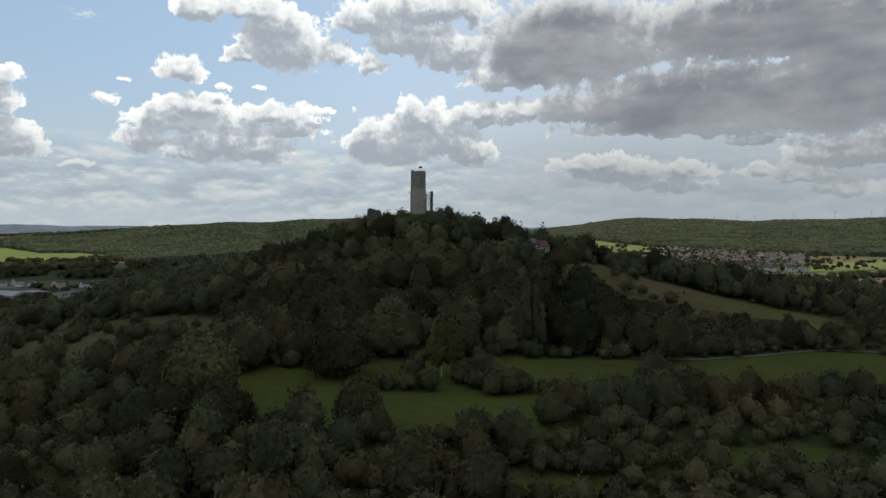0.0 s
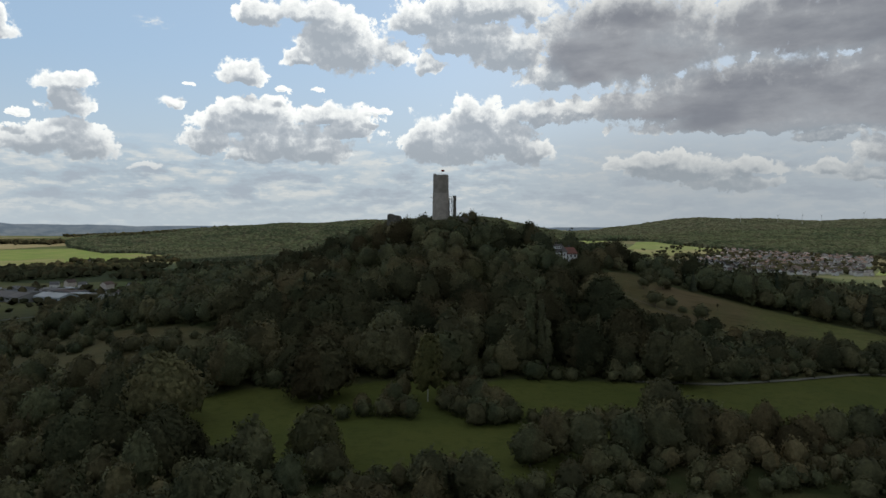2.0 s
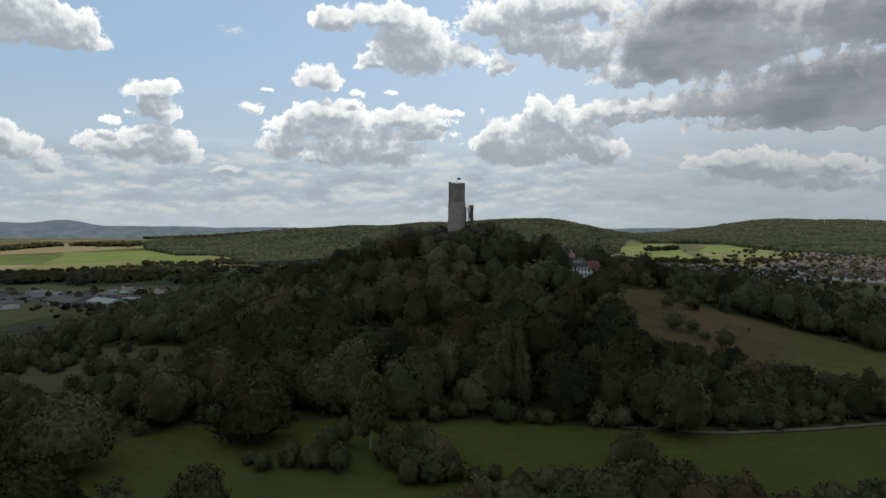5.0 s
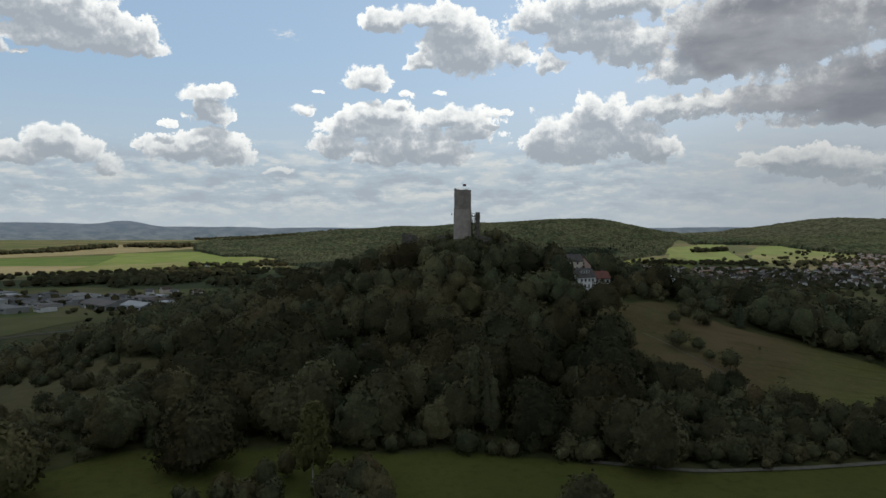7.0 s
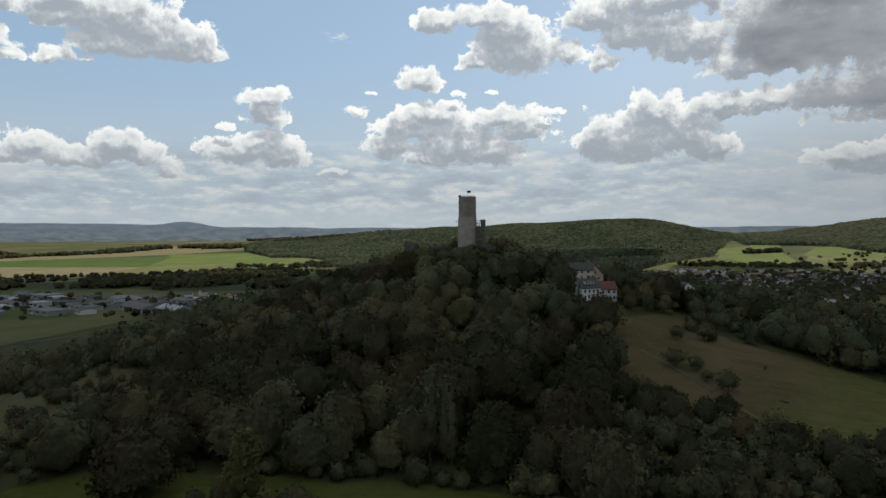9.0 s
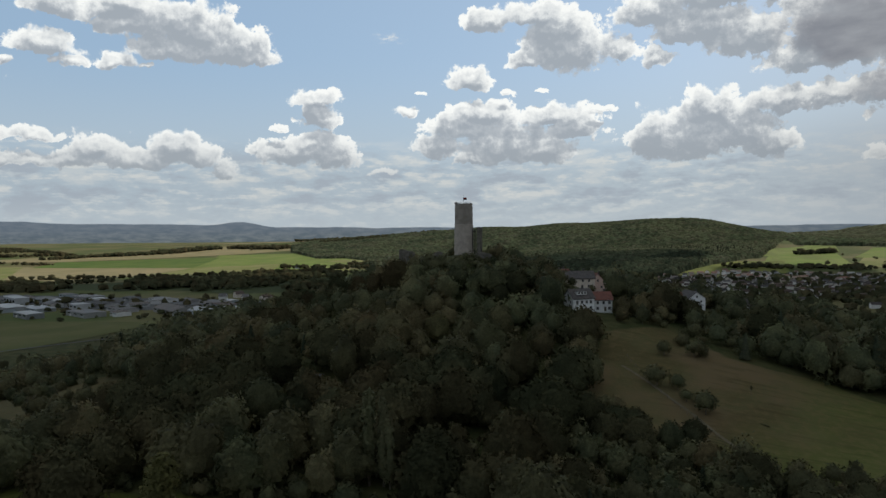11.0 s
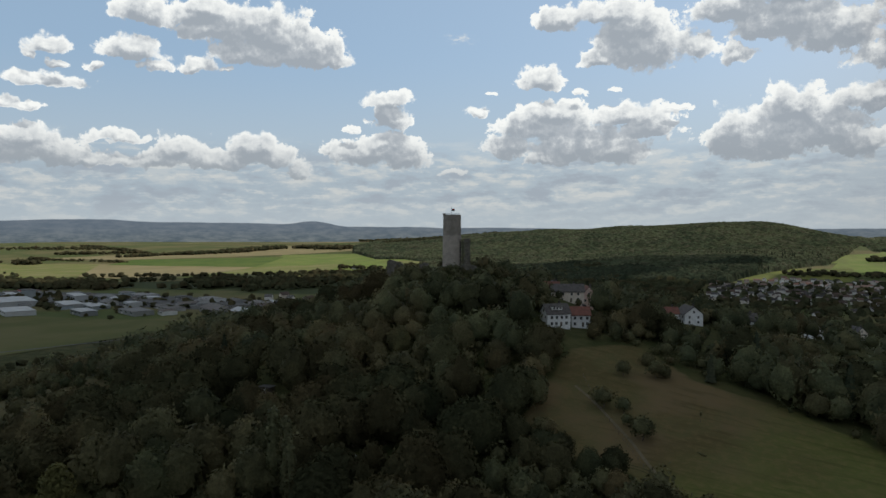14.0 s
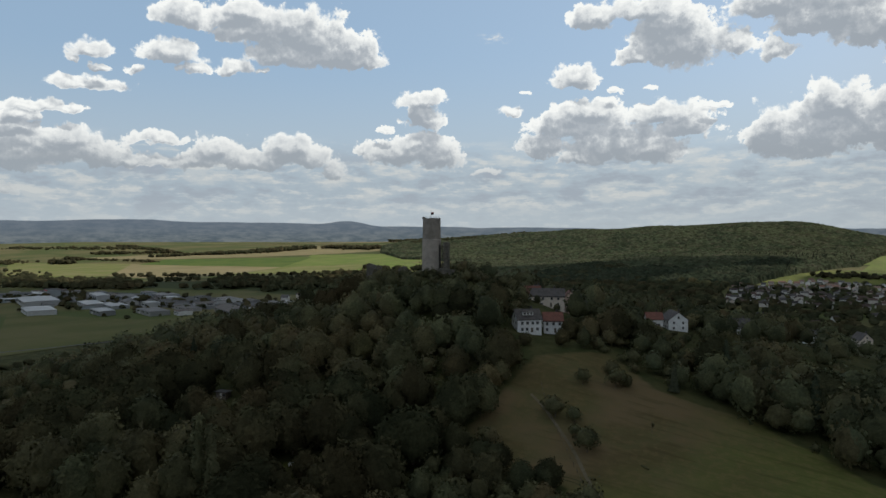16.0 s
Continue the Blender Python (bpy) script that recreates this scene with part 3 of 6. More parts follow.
def crown_lobes(rng, tall, wide, base, count, shape="round"):
    """Lobes of a crown between the heights base and tall, wide across."""
    rows = []
    if shape == "round":          # one dome that carries the smaller lobes
        lean = rng.uniform(-0.06, 0.06, 2) * wide
        rows.append((lean[0], lean[1], base + (tall - base) * 0.46, wide * 0.37, wide * 0.37, (tall - base) * 0.43))
    for i in range(count):
        h = (i + 0.5) / count
        if shape == "round":
            reach = math.sin(math.pi * min(0.97, 0.24 + 0.74 * h)) * 0.66
        elif shape == "column":
            reach = 0.22 * (1 - 0.6 * h)
        else:
            reach = 0.5 * (1 - h)
        a = i * 2.4 + rng.uniform(-0.5, 0.5)
        r = wide * 0.5 * (0.30 if shape == "round" else 0.85 if shape == "column" else 0.5) * rng.uniform(0.65, 1.3)
        r *= 1 if shape != "column" else (1.05 - 0.5 * h)
        u, v, w = rng.uniform(0.7, 1.35, 3) if shape == "round" else (1, 1, 1)
        rows.append((math.cos(a) * reach * wide * 0.5, math.sin(a) * reach * wide * 0.5, base + (tall - base) * (0.12 + 0.78 * h), r * u, r * v, r * w * (0.75 if shape == "round" else 1.5)))
    return rows


def canopy(rng, rows, shape, leaves, leaf, shag):
    """One closed, billowing surface over all the lobes, with loose leaf clumps on it."""
    rows = np.asarray(rows, float)
    centre = rows[0, :3]
    d, f = shape
    reach = np.zeros(len(d))
    for l in rows:          # the far side of each lobe along each way
        k, o = d / l[3:], (centre - l[:3]) / l[3:]
        a, b, c = (k * k).sum(1), (k * o).sum(1), (o * o).sum() - 1
        q = b * b - a * c
        reach = np.maximum(reach, np.where(q > 0, (-b + np.sqrt(np.maximum(q, 0))) / a, 0))
    p = centre + d * (reach * (0.95 + rng.normal(0, 0.05, len(d))))[:, None]
    across = np.cross(p[f[:, 1]] - p[f[:, 0]], p[f[:, 2]] - p[f[:, 0]])
    nm = np.zeros_like(p)
    for k in range(3):
        np.add.at(nm, f[:, k], across)
    nm = unit(nm)
    up = np.flatnonzero(d[:, 2] > -0.6)
    pick = up[rng.choice(len(up), leaves, p=reach[up] ** 2 / (reach[up] ** 2).sum())]
    n1 = unit(nm[pick] + rng.normal(0, 0.42, (leaves, 3)))
    t = unit(np.cross(n1, rng.normal(size=(leaves, 3))))
    b = np.cross(n1, t)
    gap = np.sqrt(12.0 / len(d)) * reach[pick][:, None]
    c = p[pick] + t * rng.uniform(-0.7, 0.7, (leaves, 1)) * gap + b * rng.uniform(-0.7, 0.7, (leaves, 1)) * gap + nm[pick] * rng.uniform(-0.02, shag, (leaves, 1)) * reach[pick][:, None]
    s = leaf * rng.uniform(0.5, 1.4, (leaves, 1))
    v = np.stack([c - t * s, c + t * s * 0.8 - b * s * 0.7, c + t * s * 0.5 + b * s * 0.9], 1).reshape(-1, 3)
    return joined([(p, f.copy(), nm), (v, np.arange(leaves)[:, None] * 3 + [0, 1, 2], np.repeat(nm[pick], 3, 0))])


def crown(rng, tall, wide, base, lobes, leaves, leaf, shape="round", core=BALL2, sides=2, shag=0.17):
    rows = crown_lobes(rng, tall, wide, base, lobes, shape)
    if shape == "round":
        v, f, nm = canopy(rng, rows, core, leaves, leaf, shag)
        own, whole_part = 0.55, 0.55
    else:
        v, f, nm = joined([lump(l[:3], np.array(l[3:]) * 0.8, core, rng, 0.14) for l in rows] + [clumps(rows, leaves, leaf, rng, sides=sides)])
        own, whole_part = 0.25, 0.8
    whole = unit((v - [0, 0, base + (tall - base) * 0.4]) / [wide, wide, tall - base])
    return v, f, unit(nm * own + whole * whole_part + [0, 0, 0.2])


def conifer(rng, tall, wide, base, tiers, leaf_count, leaf):
    pieces = []
    for i in range(tiers):
        h = i / tiers
        r = wide * 0.5 * (1 - h) ** 0.85 + 0.25
        z = base + (tall - base) * h
        k = 11
        a = np.arange(k) * 2 * np.pi / k + rng.uniform(0, 1)
        rr = r * rng.uniform(0.7, 1.15, k)
        ring = np.stack([np.cos(a) * rr, np.sin(a) * rr, z + rng.uniform(-0.35, 0.1, k) * (tall / tiers) * 0.8], 1)
        tip = np.array([[0, 0, z + (tall - base) / tiers * 1.9]])
        v = np.concatenate([ring, tip])
        pieces.append((v, np.array([[j, (j + 1) % k, k] for j in range(k)]), unit(v * [1, 1, 0] + [0, 0, 0.6 * r])))
        d = np.stack([np.cos(a), np.sin(a), np.zeros(k)], 1)
        for _ in range(leaf_count):
            j = rng.integers(k)
            f = rng.uniform(0.35, 1.05)
            c = ring[j] * [f, f, 1] + [0, 0, (1 - f) * (tall / tiers) * 0.8]
            side = np.array([-d[j][1], d[j][0], 0])
            s = leaf * rng.uniform(0.6, 1.3)
            pieces.append((np.stack([c + d[j] * s, c - d[j] * s * 0.6 + side * s * 0.6, c - d[j] * s * 0.6 - side * s * 0.6 - [0, 0, s * 0.5]]), np.array([[0, 1, 2]]), np.repeat(unit(d[j] + [0, 0, 0.6])[None], 3, 0)))
    return joined(pieces)


def stem(rng, tall, radius, limbs, reach, sides=7):
    """A tapered trunk with limbs that fork upwards."""
    bm = bmesh.new()
    bend = Vector((rng.uniform(-0.3, 0.3), rng.uniform(-0.3, 0.3), tall * 0.5))
    rod(bm, (0, 0, -0.6), bend, radius, radius * 0.65, sides)
    rod(bm, bend, (bend.x * 1.5, bend.y * 1.5, tall), radius * 0.65, radius * 0.2, sides)
    for i in range(limbs):
        a, h = i * 2.4 + rng.uniform(-0.4, 0.4), rng.uniform(0.35, 0.8)
        p = Vector((bend.x * h, bend.y * h, tall * h))
        rod(bm, p, p + Vector((math.cos(a) * reach, math.sin(a) * reach, reach * rng.uniform(0.5, 1.0))), radius * 0.35, radius * 0.1, 5)
    return bm


# ---- ground ----
def ease(a, b, x):
    t = np.clip((x - a) / (b - a), 0, 1)
    return t * t * (3 - 2 * t)


def bump(x, y, cx, cy, rx, ry):
    return np.exp(-((x - cx) / rx) ** 2 - ((y - cy) / ry) ** 2)


def height(x, y):
    """The ground's height: castle hill, valley floor, plain, villages' slope and wooded ridges."""
    x, y = np.asarray(x, float), np.asarray(y, float)
    r = np.hypot(x, y)
    cone = 58.5 * np.exp(-(np.sqrt(r * r + 1225) - 35) / 80)
    west = ease(-120, -340, x + 0.25 * y)
    north = ease(230, 560, y * 0.9 + np.abs(x) * 0.35)
    east = ease(260, 520, x)
    fall = 1 - (1 - west) * (1 - north) * (1 - east)
    left = ease(300, -500, x)
    valley = 16 - 11 * left - 22 * ease(900, 2000, r) * left + 32 * ease(2200, 4200, r) * left
    z = 38 + (valley - 38) * fall - 8 * ease(-260, -420, y) * (1 - fall) + cone
    z = z + 12 * bump(x, y, 140, 85, 95, 80) + 7.5 * bump(x, y, 110, -50, 75, 65) - 4.2 * bump(x, y, 69, -25, 20, 20) - 2.6 * bump(x, y, 60, 30, 20, 16) + 4.0 * bump(x, y, -10, -126, 36, 30)
    z = z + 104 * bump(x, y, 40, 2950, np.where(x < 40, 720, 330), 620) + 80 * bump(x, y, -950, 3300, 900, 650)
    z = z + 34 * bump(x, y, -130, 1600, 400, 420)
    z = z + 30 * ease(1000, 2800, y + x * 0.5) * ease(100, 700, x)
    z = z + 85 * ease(2500, 4300, np.hypot(x - 200, y)) * ease(620, 1450, x)
    z = z + 15 * np.sin(x / 330 + 0.5) * np.sin(y / 290 + x / 700) * ease(1700, 2500, r) * ease(300, 800, x)
    wave = np.sin(x / 210 + 1.3) * np.sin(y / 260) + 0.6 * np.sin(x / 95 - y / 130) + 0.5 * np.sin(x / 47 + y / 61)
    return z + wave * (0.4 + 5.0 * ease(2400, 3600, r) * ease(-1800, -600, x))


def inside(poly, x, y):
    """Whether the places lie in the plan polygon."""
    x, y = np.asarray(x, float), np.asarray(y, float)
    hit = np.zeros(np.broadcast(x, y).shape, bool)
    for (ax, ay), (bx, by) in zip(poly, poly[1:] + poly[:1]):
        cross = (ay > y) != (by > y)
        hit ^= cross & (x < (bx - ax) * (y - ay) / ((by - ay) or 1e-9) + ax)
    return hit


LOW_MEADOW = [(-72, -262), (-52, -222), (0, -213), (60, -207), (98, -207), (155, -185), (205, -198), (198, -238), (140, -246), (90, -258), (48, -276), (40, -288), (0, -290), (-34, -280)]
NEAR_STRIP = [(52, -293), (80, -290), (102, -294), (98, -303), (60, -305)]
LANE = [(10, -308), (42, -308), (42, -317), (10, -317)]
EAST_MEADOW = [(94, -51), (106, -38), (130, -62), (156, -60), (187, -77), (222, -112), (180, -150), (150, -162), (126, -141), (86, -134), (84, -110), (83, -92), (80, -64)]
WEST_MEADOW = [(-196, -84), (-150, -104), (-112, -124), (-74, -154), (-78, -186), (-112, -196), (-150, -180), (-185, -140), (-225, -118)]
WEST_SLOPE = [(-250, -10), (-205, -30), (-170, -75), (-196, -84), (-240, -60)]
TOWN_EAST = [(430, 880), (483, 1100), (649, 1368), (800, 1786), (940, 1930), (1040, 1505), (925, 1214), (643, 706), (534, 736)]
TOWN_NORTH = [(50, 690), (40, 1000), (150, 1120), (300, 1110), (480, 1060), (500, 720), (300, 680)]
GARDENS = [(60, -60), (93, -60), (94, -14), (74, 6), (74, 40), (48, 44), (44, 14), (56, 8), (58, -16)]
GLADE = [(84, -128), (62, -140), (56, -128), (72, -118)]
HIVES = [(38, -178), (54, -174), (54, -156), (42, -158)]

def big_wood(x, y):
    edge = 60 * np.sin(x / 140.0) + 40 * np.sin(x / 53.0 + y / 90)
    front = np.interp(x, [-1900, -1640, -1340, -1225, -1078, -1000, -696, -505, -330, -200, 60, 130, 240, 300, 380], [2800, 2369, 2119, 2137, 2045, 1836, 1402, 1207, 1010, 960, 1010, 1260, 1480, 2000, 2500])
    return (y > front + edge * 0.35) & (x > -1860 + edge) & (x < 420 + edge * 0.4) & (y < 3700)


def east_wood(x, y):
    edge = 80 * np.sin(x / 170.0) + 50 * np.sin(x / 61.0 + y / 70)
    return (y + 0.62 * x > np.interp(x, [400, 620, 740, 900], [2450, 2400, 1900, 1780]) + edge * 0.6) & (x > 400)


def river_wood(x, y):
    d = (y - 640) * 0.86 + (x + 900) * -0.22
    edge = 50 * np.sin(x / 120.0) + 30 * np.sin(x / 37.0)
    mid = np.interp(x, [-1500, -1100, -800, -500, -350, -200], [600, 650, 800, 900, 1040, 1150])
    return (np.abs(y - mid + edge * 0.5) < np.interp(x, [-1500, -900, -500, -200], [90, 170, 240, 150])) & (x > -1650) & (x < -180)


dense = np.arange(-400, 401, 5.0)
grow = 400 + 5.0 * np.cumsum(1.075 ** np.arange(1, 60))
grow = grow[grow < 4750]
axis = np.concatenate([-grow[::-1], dense, grow])
gx, gy = np.meshgrid(axis, axis)
gz = height(gx, gy)
cols = len(axis)
corner = (np.arange(cols - 1)[:, None] * cols + np.arange(cols - 1)[None]).reshape(-1, 1)
ground_mesh = mesh_of("ground", np.stack([gx, gy, gz], -1).reshape(-1, 3), corner + [0, 1, cols + 1, cols], GROUND, True)
for name, polys in (("meadow", (LOW_MEADOW, NEAR_STRIP, LANE, GLADE, HIVES)), ("dry", (EAST_MEADOW, WEST_MEADOW, WEST_SLOPE))):
    mask = np.zeros(gx.shape)
    for q in polys:
        mask = np.maximum(mask, inside(q, gx, gy))
    soft = mask.copy()
    soft[1:-1, 1:-1] = (mask[1:-1, 1:-1] * 2 + mask[:-2, 1:-1] + mask[2:, 1:-1] + mask[1:-1, :-2] + mask[1:-1, 2:]) / 6
    ground_mesh.attributes.new(name, "FLOAT", "POINT").data.foreach_set("value", soft.ravel().astype(np.float32))
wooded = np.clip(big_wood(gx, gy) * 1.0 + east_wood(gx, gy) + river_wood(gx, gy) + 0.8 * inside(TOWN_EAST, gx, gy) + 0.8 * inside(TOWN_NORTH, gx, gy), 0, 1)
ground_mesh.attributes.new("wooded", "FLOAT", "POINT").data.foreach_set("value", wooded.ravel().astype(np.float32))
tagged(new("ground", ground_mesh), "grassy hill, valley floor and wooded slopes", "ground", kind="structure")


def drape(name, corners, mat, lift, label, category, step=25.0):
    """A sheet laid on the ground between four corners of the plan."""
    a, b, c, d = (np.array(q, float) for q in corners)
    nu = int(np.clip(np.linalg.norm(b - a) / step, 4, 60)) + 1
    nv = int(np.clip(np.linalg.norm(d - a) / step, 4, 60)) + 1
    u, v = np.meshgrid(np.linspace(0, 1, nu), np.linspace(0, 1, nv))
    u, v = u[..., None], v[..., None]
    p = (a * (1 - u) + b * u) * (1 - v) + (d * (1 - u) + c * u) * v
    z = height(p[..., 0], p[..., 1]) + lift
    cell = (np.arange(nv - 1)[:, None] * nu + np.arange(nu - 1)[None]).reshape(-1, 1)
    me = mesh_of(name, np.concatenate([p, z[..., None]], -1).reshape(-1, 3), cell + [0, 1, nu + 1, nu], mat, True)
    return tagged(new(name, me), label, category, kind="structure")


LOOKS = {"lush": "bright green field of young crop in sunshine", "lush_dark": "darker green clover strip between stubble", "fresh": "yellow-green mown meadow", "stubble": "tan stubble field after the harvest",
         "ploughed": "brown ploughed field at the valley's edge", "pasture": "dull olive pasture in cloud shade", "scrub": "rough yellow-green scrub meadow"}
laid = 0


def field(look_of, a, b, c, d):
    global laid
    laid += 1
    far = math.hypot(*a)
    drape("field", (a, b, c, d), FIELDS[look_of], 0.15 + far * 0.0004 + laid * 0.012, LOOKS[look_of], "field")


field("fresh", (-1202, 853), (-1083, 1436), (-1037, 2352), (-1460, 1523))
field("lush", (-1460, 1523), (-1037, 2352), (-1083, 2649), (-1882, 2201))
field("stubble", (-1558, 931), (-1202, 853), (-1460, 1523), (-2064, 1398))
field("lush_dark", (-1990, 1362), (-1460, 1523), (-1786, 2080), (-2173, 1635))
field("stubble", (-2525, 1418), (-2173, 1635), (-1652, 2647), (-2281, 2849))
field("fresh", (-1555, 646), (-1558, 931), (-2064, 1398), (-2458, 1174))
field("lush", (-3843, 2291), (-2917, 3115), (-2968, 3172), (-3773, 2245))
field("stubble", (-3375, 3007), (-1980, 3256), (-2274, 3682), (-3211, 2941))
field("fresh", (-970, 1078), (-680, 1162), (-896, 1557), (-1083, 1436))
field("lush", (-1064, 1386), (-984, 1671), (-1099, 1920), (-1418, 1997))
field("fresh", (-845, 1595), (-813, 1677), (-892, 1883), (-935, 1812))
field("pasture", (-455, 21), (-450, 156), (-461, 292), (-764, 211))
field("pasture", (-1156, 381), (-1169, 491), (-1332, 589), (-1634, 633))
field("lush", (226, 1250), (407, 1302), (455, 1883), (304, 1922))
field("fresh", (407, 1302), (640, 1305), (866, 2006), (559, 1961))
field("lush", (375, 1915), (469, 1881), (661, 3704), (628, 3708))
field("lush", (457, 1609), (676, 1537), (819, 1959), (569, 1984))
field("lush", (657, 716), (1056, 887), (1319, 1221), (771, 899))
field("ploughed", (543, 446), (671, 399), (811, 576), (631, 592))
field("fresh", (-808, 1862), (-380, 1131), (-303, 1095), (-849, 2052))
field("fresh", (-294, 1067), (-198, 982), (-230, 1092), (-313, 1124))
field("lush", (241, 1563), (383, 1684), (432, 2193), (256, 2063))
field("scrub", (58, 1081), (268, 1105), (287, 1431), (51, 1268))


def track(name, points, width, mat, lift, label):
    """A track along the plan points, following the ground."""
    p = np.array(points, float)
    s = np.r_[0, np.cumsum(np.hypot(*np.diff(p, axis=0).T))]
    at = np.arange(0, s[-1], 3.0)
    c = np.stack([np.interp(at, s, p[:, 0]), np.interp(at, s, p[:, 1])], 1)
    for _ in range(4):
        c[1:-1] = (c[:-2] + c[1:-1] * 2 + c[2:]) / 4
    t = np.gradient(c, axis=0)
    nrm = np.stack([-t[:, 1], t[:, 0]], 1) / np.linalg.norm(t, axis=1, keepdims=True)
    side = np.linspace(-0.5, 0.5, 4)[None, :, None] * width
    q = c[:, None] + nrm[:, None] * side
    z = height(q[..., 0], q[..., 1]) + lift
    cell = (np.arange(len(c) - 1)[:, None] * 4 + np.arange(3)[None]).reshape(-1, 1)
    me = mesh_of(name, np.concatenate([q, z[..., None]], -1).reshape(-1, 3), cell + [0, 1, 5, 4], mat, True)
    return tagged(new(name, me), label, "path", kind="structure")


track("path", [(72, -206), (98, -206), (125, -197), (155, -184), (205, -186), (260, -200)], 1.9, TRACK, 0.25, "pale gravel path along the meadow's upper edge")
track("path", [(92, -90), (96, -93), (106, -104), (118, -119), (127, -134), (132, -140)], 1.1, TRODDEN, 0.12, "trodden path along the fence on the slope")
for off in (-0.8, 0.8):
    track("path", [(x + off * 0.3, y + off) for x, y in [(97, -140), (100, -139), (119, -134), (126, -134), (132, -140), (136, -151)]], 0.55, RUT, 0.1, "dark wheel rut of a lane across the dry meadow")
track("road", [(-500, -60), (-480, 30), (-463, 74), (-452, 108), (-430, 160), (-380, 230)], 4.5, ASPHALT, 0.5, "grey country road across the pasture")


# ---- trees ----
rng = np.random.default_rng(7)


class Kind:
    """A kind of tree: its full form as trunk and crown meshes, and its plain form for the deep woods."""

    def __init__(self, name, label, category, mat, bark, forms):
        self.name, self.label, self.category, self.mat, self.bark, self.forms = name, label, category, mat, bark, forms
        self.crowns = [mesh_of("crown", f["crown"][0], f["crown"][1], mat, normals=f["crown"][2]) for f in forms]
        self.trunks = []
        for f in forms:
            me = bpy.data.meshes.new("trunk")
            f["trunk"].to_mesh(me)
            f["trunk"].free()
            me.materials.append(bark)
            self.trunks.append(me)

    def plant(self, x, y, size, k, label="", group="trees on the castle hill", sink=0.0):
        k %= len(self.forms)
        m = pose(x, y, float(height(x, y)) - sink, 0, 0, (k * 97 + x * 31 + y * 17) % 360) @ Matrix.Diagonal((size * (1 + 0.1 * math.sin(x)), size * (1 + 0.1 * math.cos(y)), size, 1))
        ob = thing(self.name, label or self.label, self.category, m, group)
        part("trunk", self.trunks[k], None, ob)
        part("crown", self.crowns[k], None, ob)
        return ob


def forms(count, seed, make):
    return [make(np.random.default_rng(seed + i)) for i in range(count)]


BROAD = Kind("broadleaf_tree", "dark green broadleaf tree on the wooded hill", "tree", LEAF, BARK,
             forms(6, 10, lambda r: dict(crown=crown(r, 12 * r.uniform(0.9, 1.15), 11.6 * r.uniform(0.8, 1.12), 0.5, 20, 1500, 0.48, core=BALL3), trunk=stem(r, 8.5, 0.28, 5, 2.6))))
OAK = Kind("oak_tree", "broad dark oak with a dense crown", "tree", LEAF_OAK, BARK,
           forms(4, 30, lambda r: dict(crown=crown(r, 13, 13.5, 0.6, 22, 1600, 0.50, core=BALL3), trunk=stem(r, 9, 0.4, 6, 3.2))))
GOLD = Kind("yellowing_tree", "broadleaf tree turning yellow-green in autumn", "tree", LEAF_GOLD, BARK,
            forms(3, 50, lambda r: dict(crown=crown(r, 11, 11, 0.5, 22, 2600, 0.40, core=BALL3), trunk=stem(r, 8, 0.25, 5, 2.4))))
SHRUB = Kind("shrub", "dense olive green shrub", "shrub", LEAF_SHRUB, BARK,
             forms(5, 70, lambda r: dict(crown=crown(r, 4.2, 5.0 * r.uniform(0.8, 1.2), 0.0, 9, 620, 0.30, core=BALL2, shag=0.36), trunk=stem(r, 2.4, 0.12, 4, 1.0, 5))))
POPLAR = Kind("poplar", "tall slender columnar poplar", "tree", LEAF_POPLAR, BARK,
              forms(2, 90, lambda r: dict(crown=crown(r, 20, 3.2, 0.8, 16, 1500, 0.40, "column", BALL1, 1), trunk=stem(r, 17, 0.3, 6, 1.2))))
SPRUCE = Kind("spruce", "dark pointed spruce among broadleaf trees", "conifer", NEEDLE, BARK,
              forms(3, 110, lambda r: dict(crown=conifer(r, 15, 6.0, 0.8, 20, 34, 0.55), trunk=stem(r, 14, 0.22, 0, 1.0))))
BIRCH = Kind("birch", "birch with white trunk and thin yellow-green crown", "tree", LEAF_BIRCH, BARK_PALE,
             forms(2, 130, lambda r: dict(crown=crown(r, 16.5, 8.0, 2.6, 14, 1700, 0.42, "cone", BALL1, 1), trunk=stem(r, 14, 0.15, 7, 2.2))))
ORCHARD = Kind("apple_tree", "small open apple tree in the dry meadow", "fruit tree", LEAF_SHRUB, BARK,
               forms(3, 150, lambda r: dict(crown=crown(r, 4.6, 5.2, 1.4, 9, 560, 0.28, core=BALL2, shag=0.36), trunk=stem(r, 3.4, 0.16, 6, 1.3, 6))))


def plain_tree(r, tall, wide, leaves, core=BALL2, lobes=3):
    return crown(r, tall, wide, tall * 0.1, lobes, leaves, tall * 0.045 + 0.2, core=core, shag=0.2 if tall > 6 else 0.36)


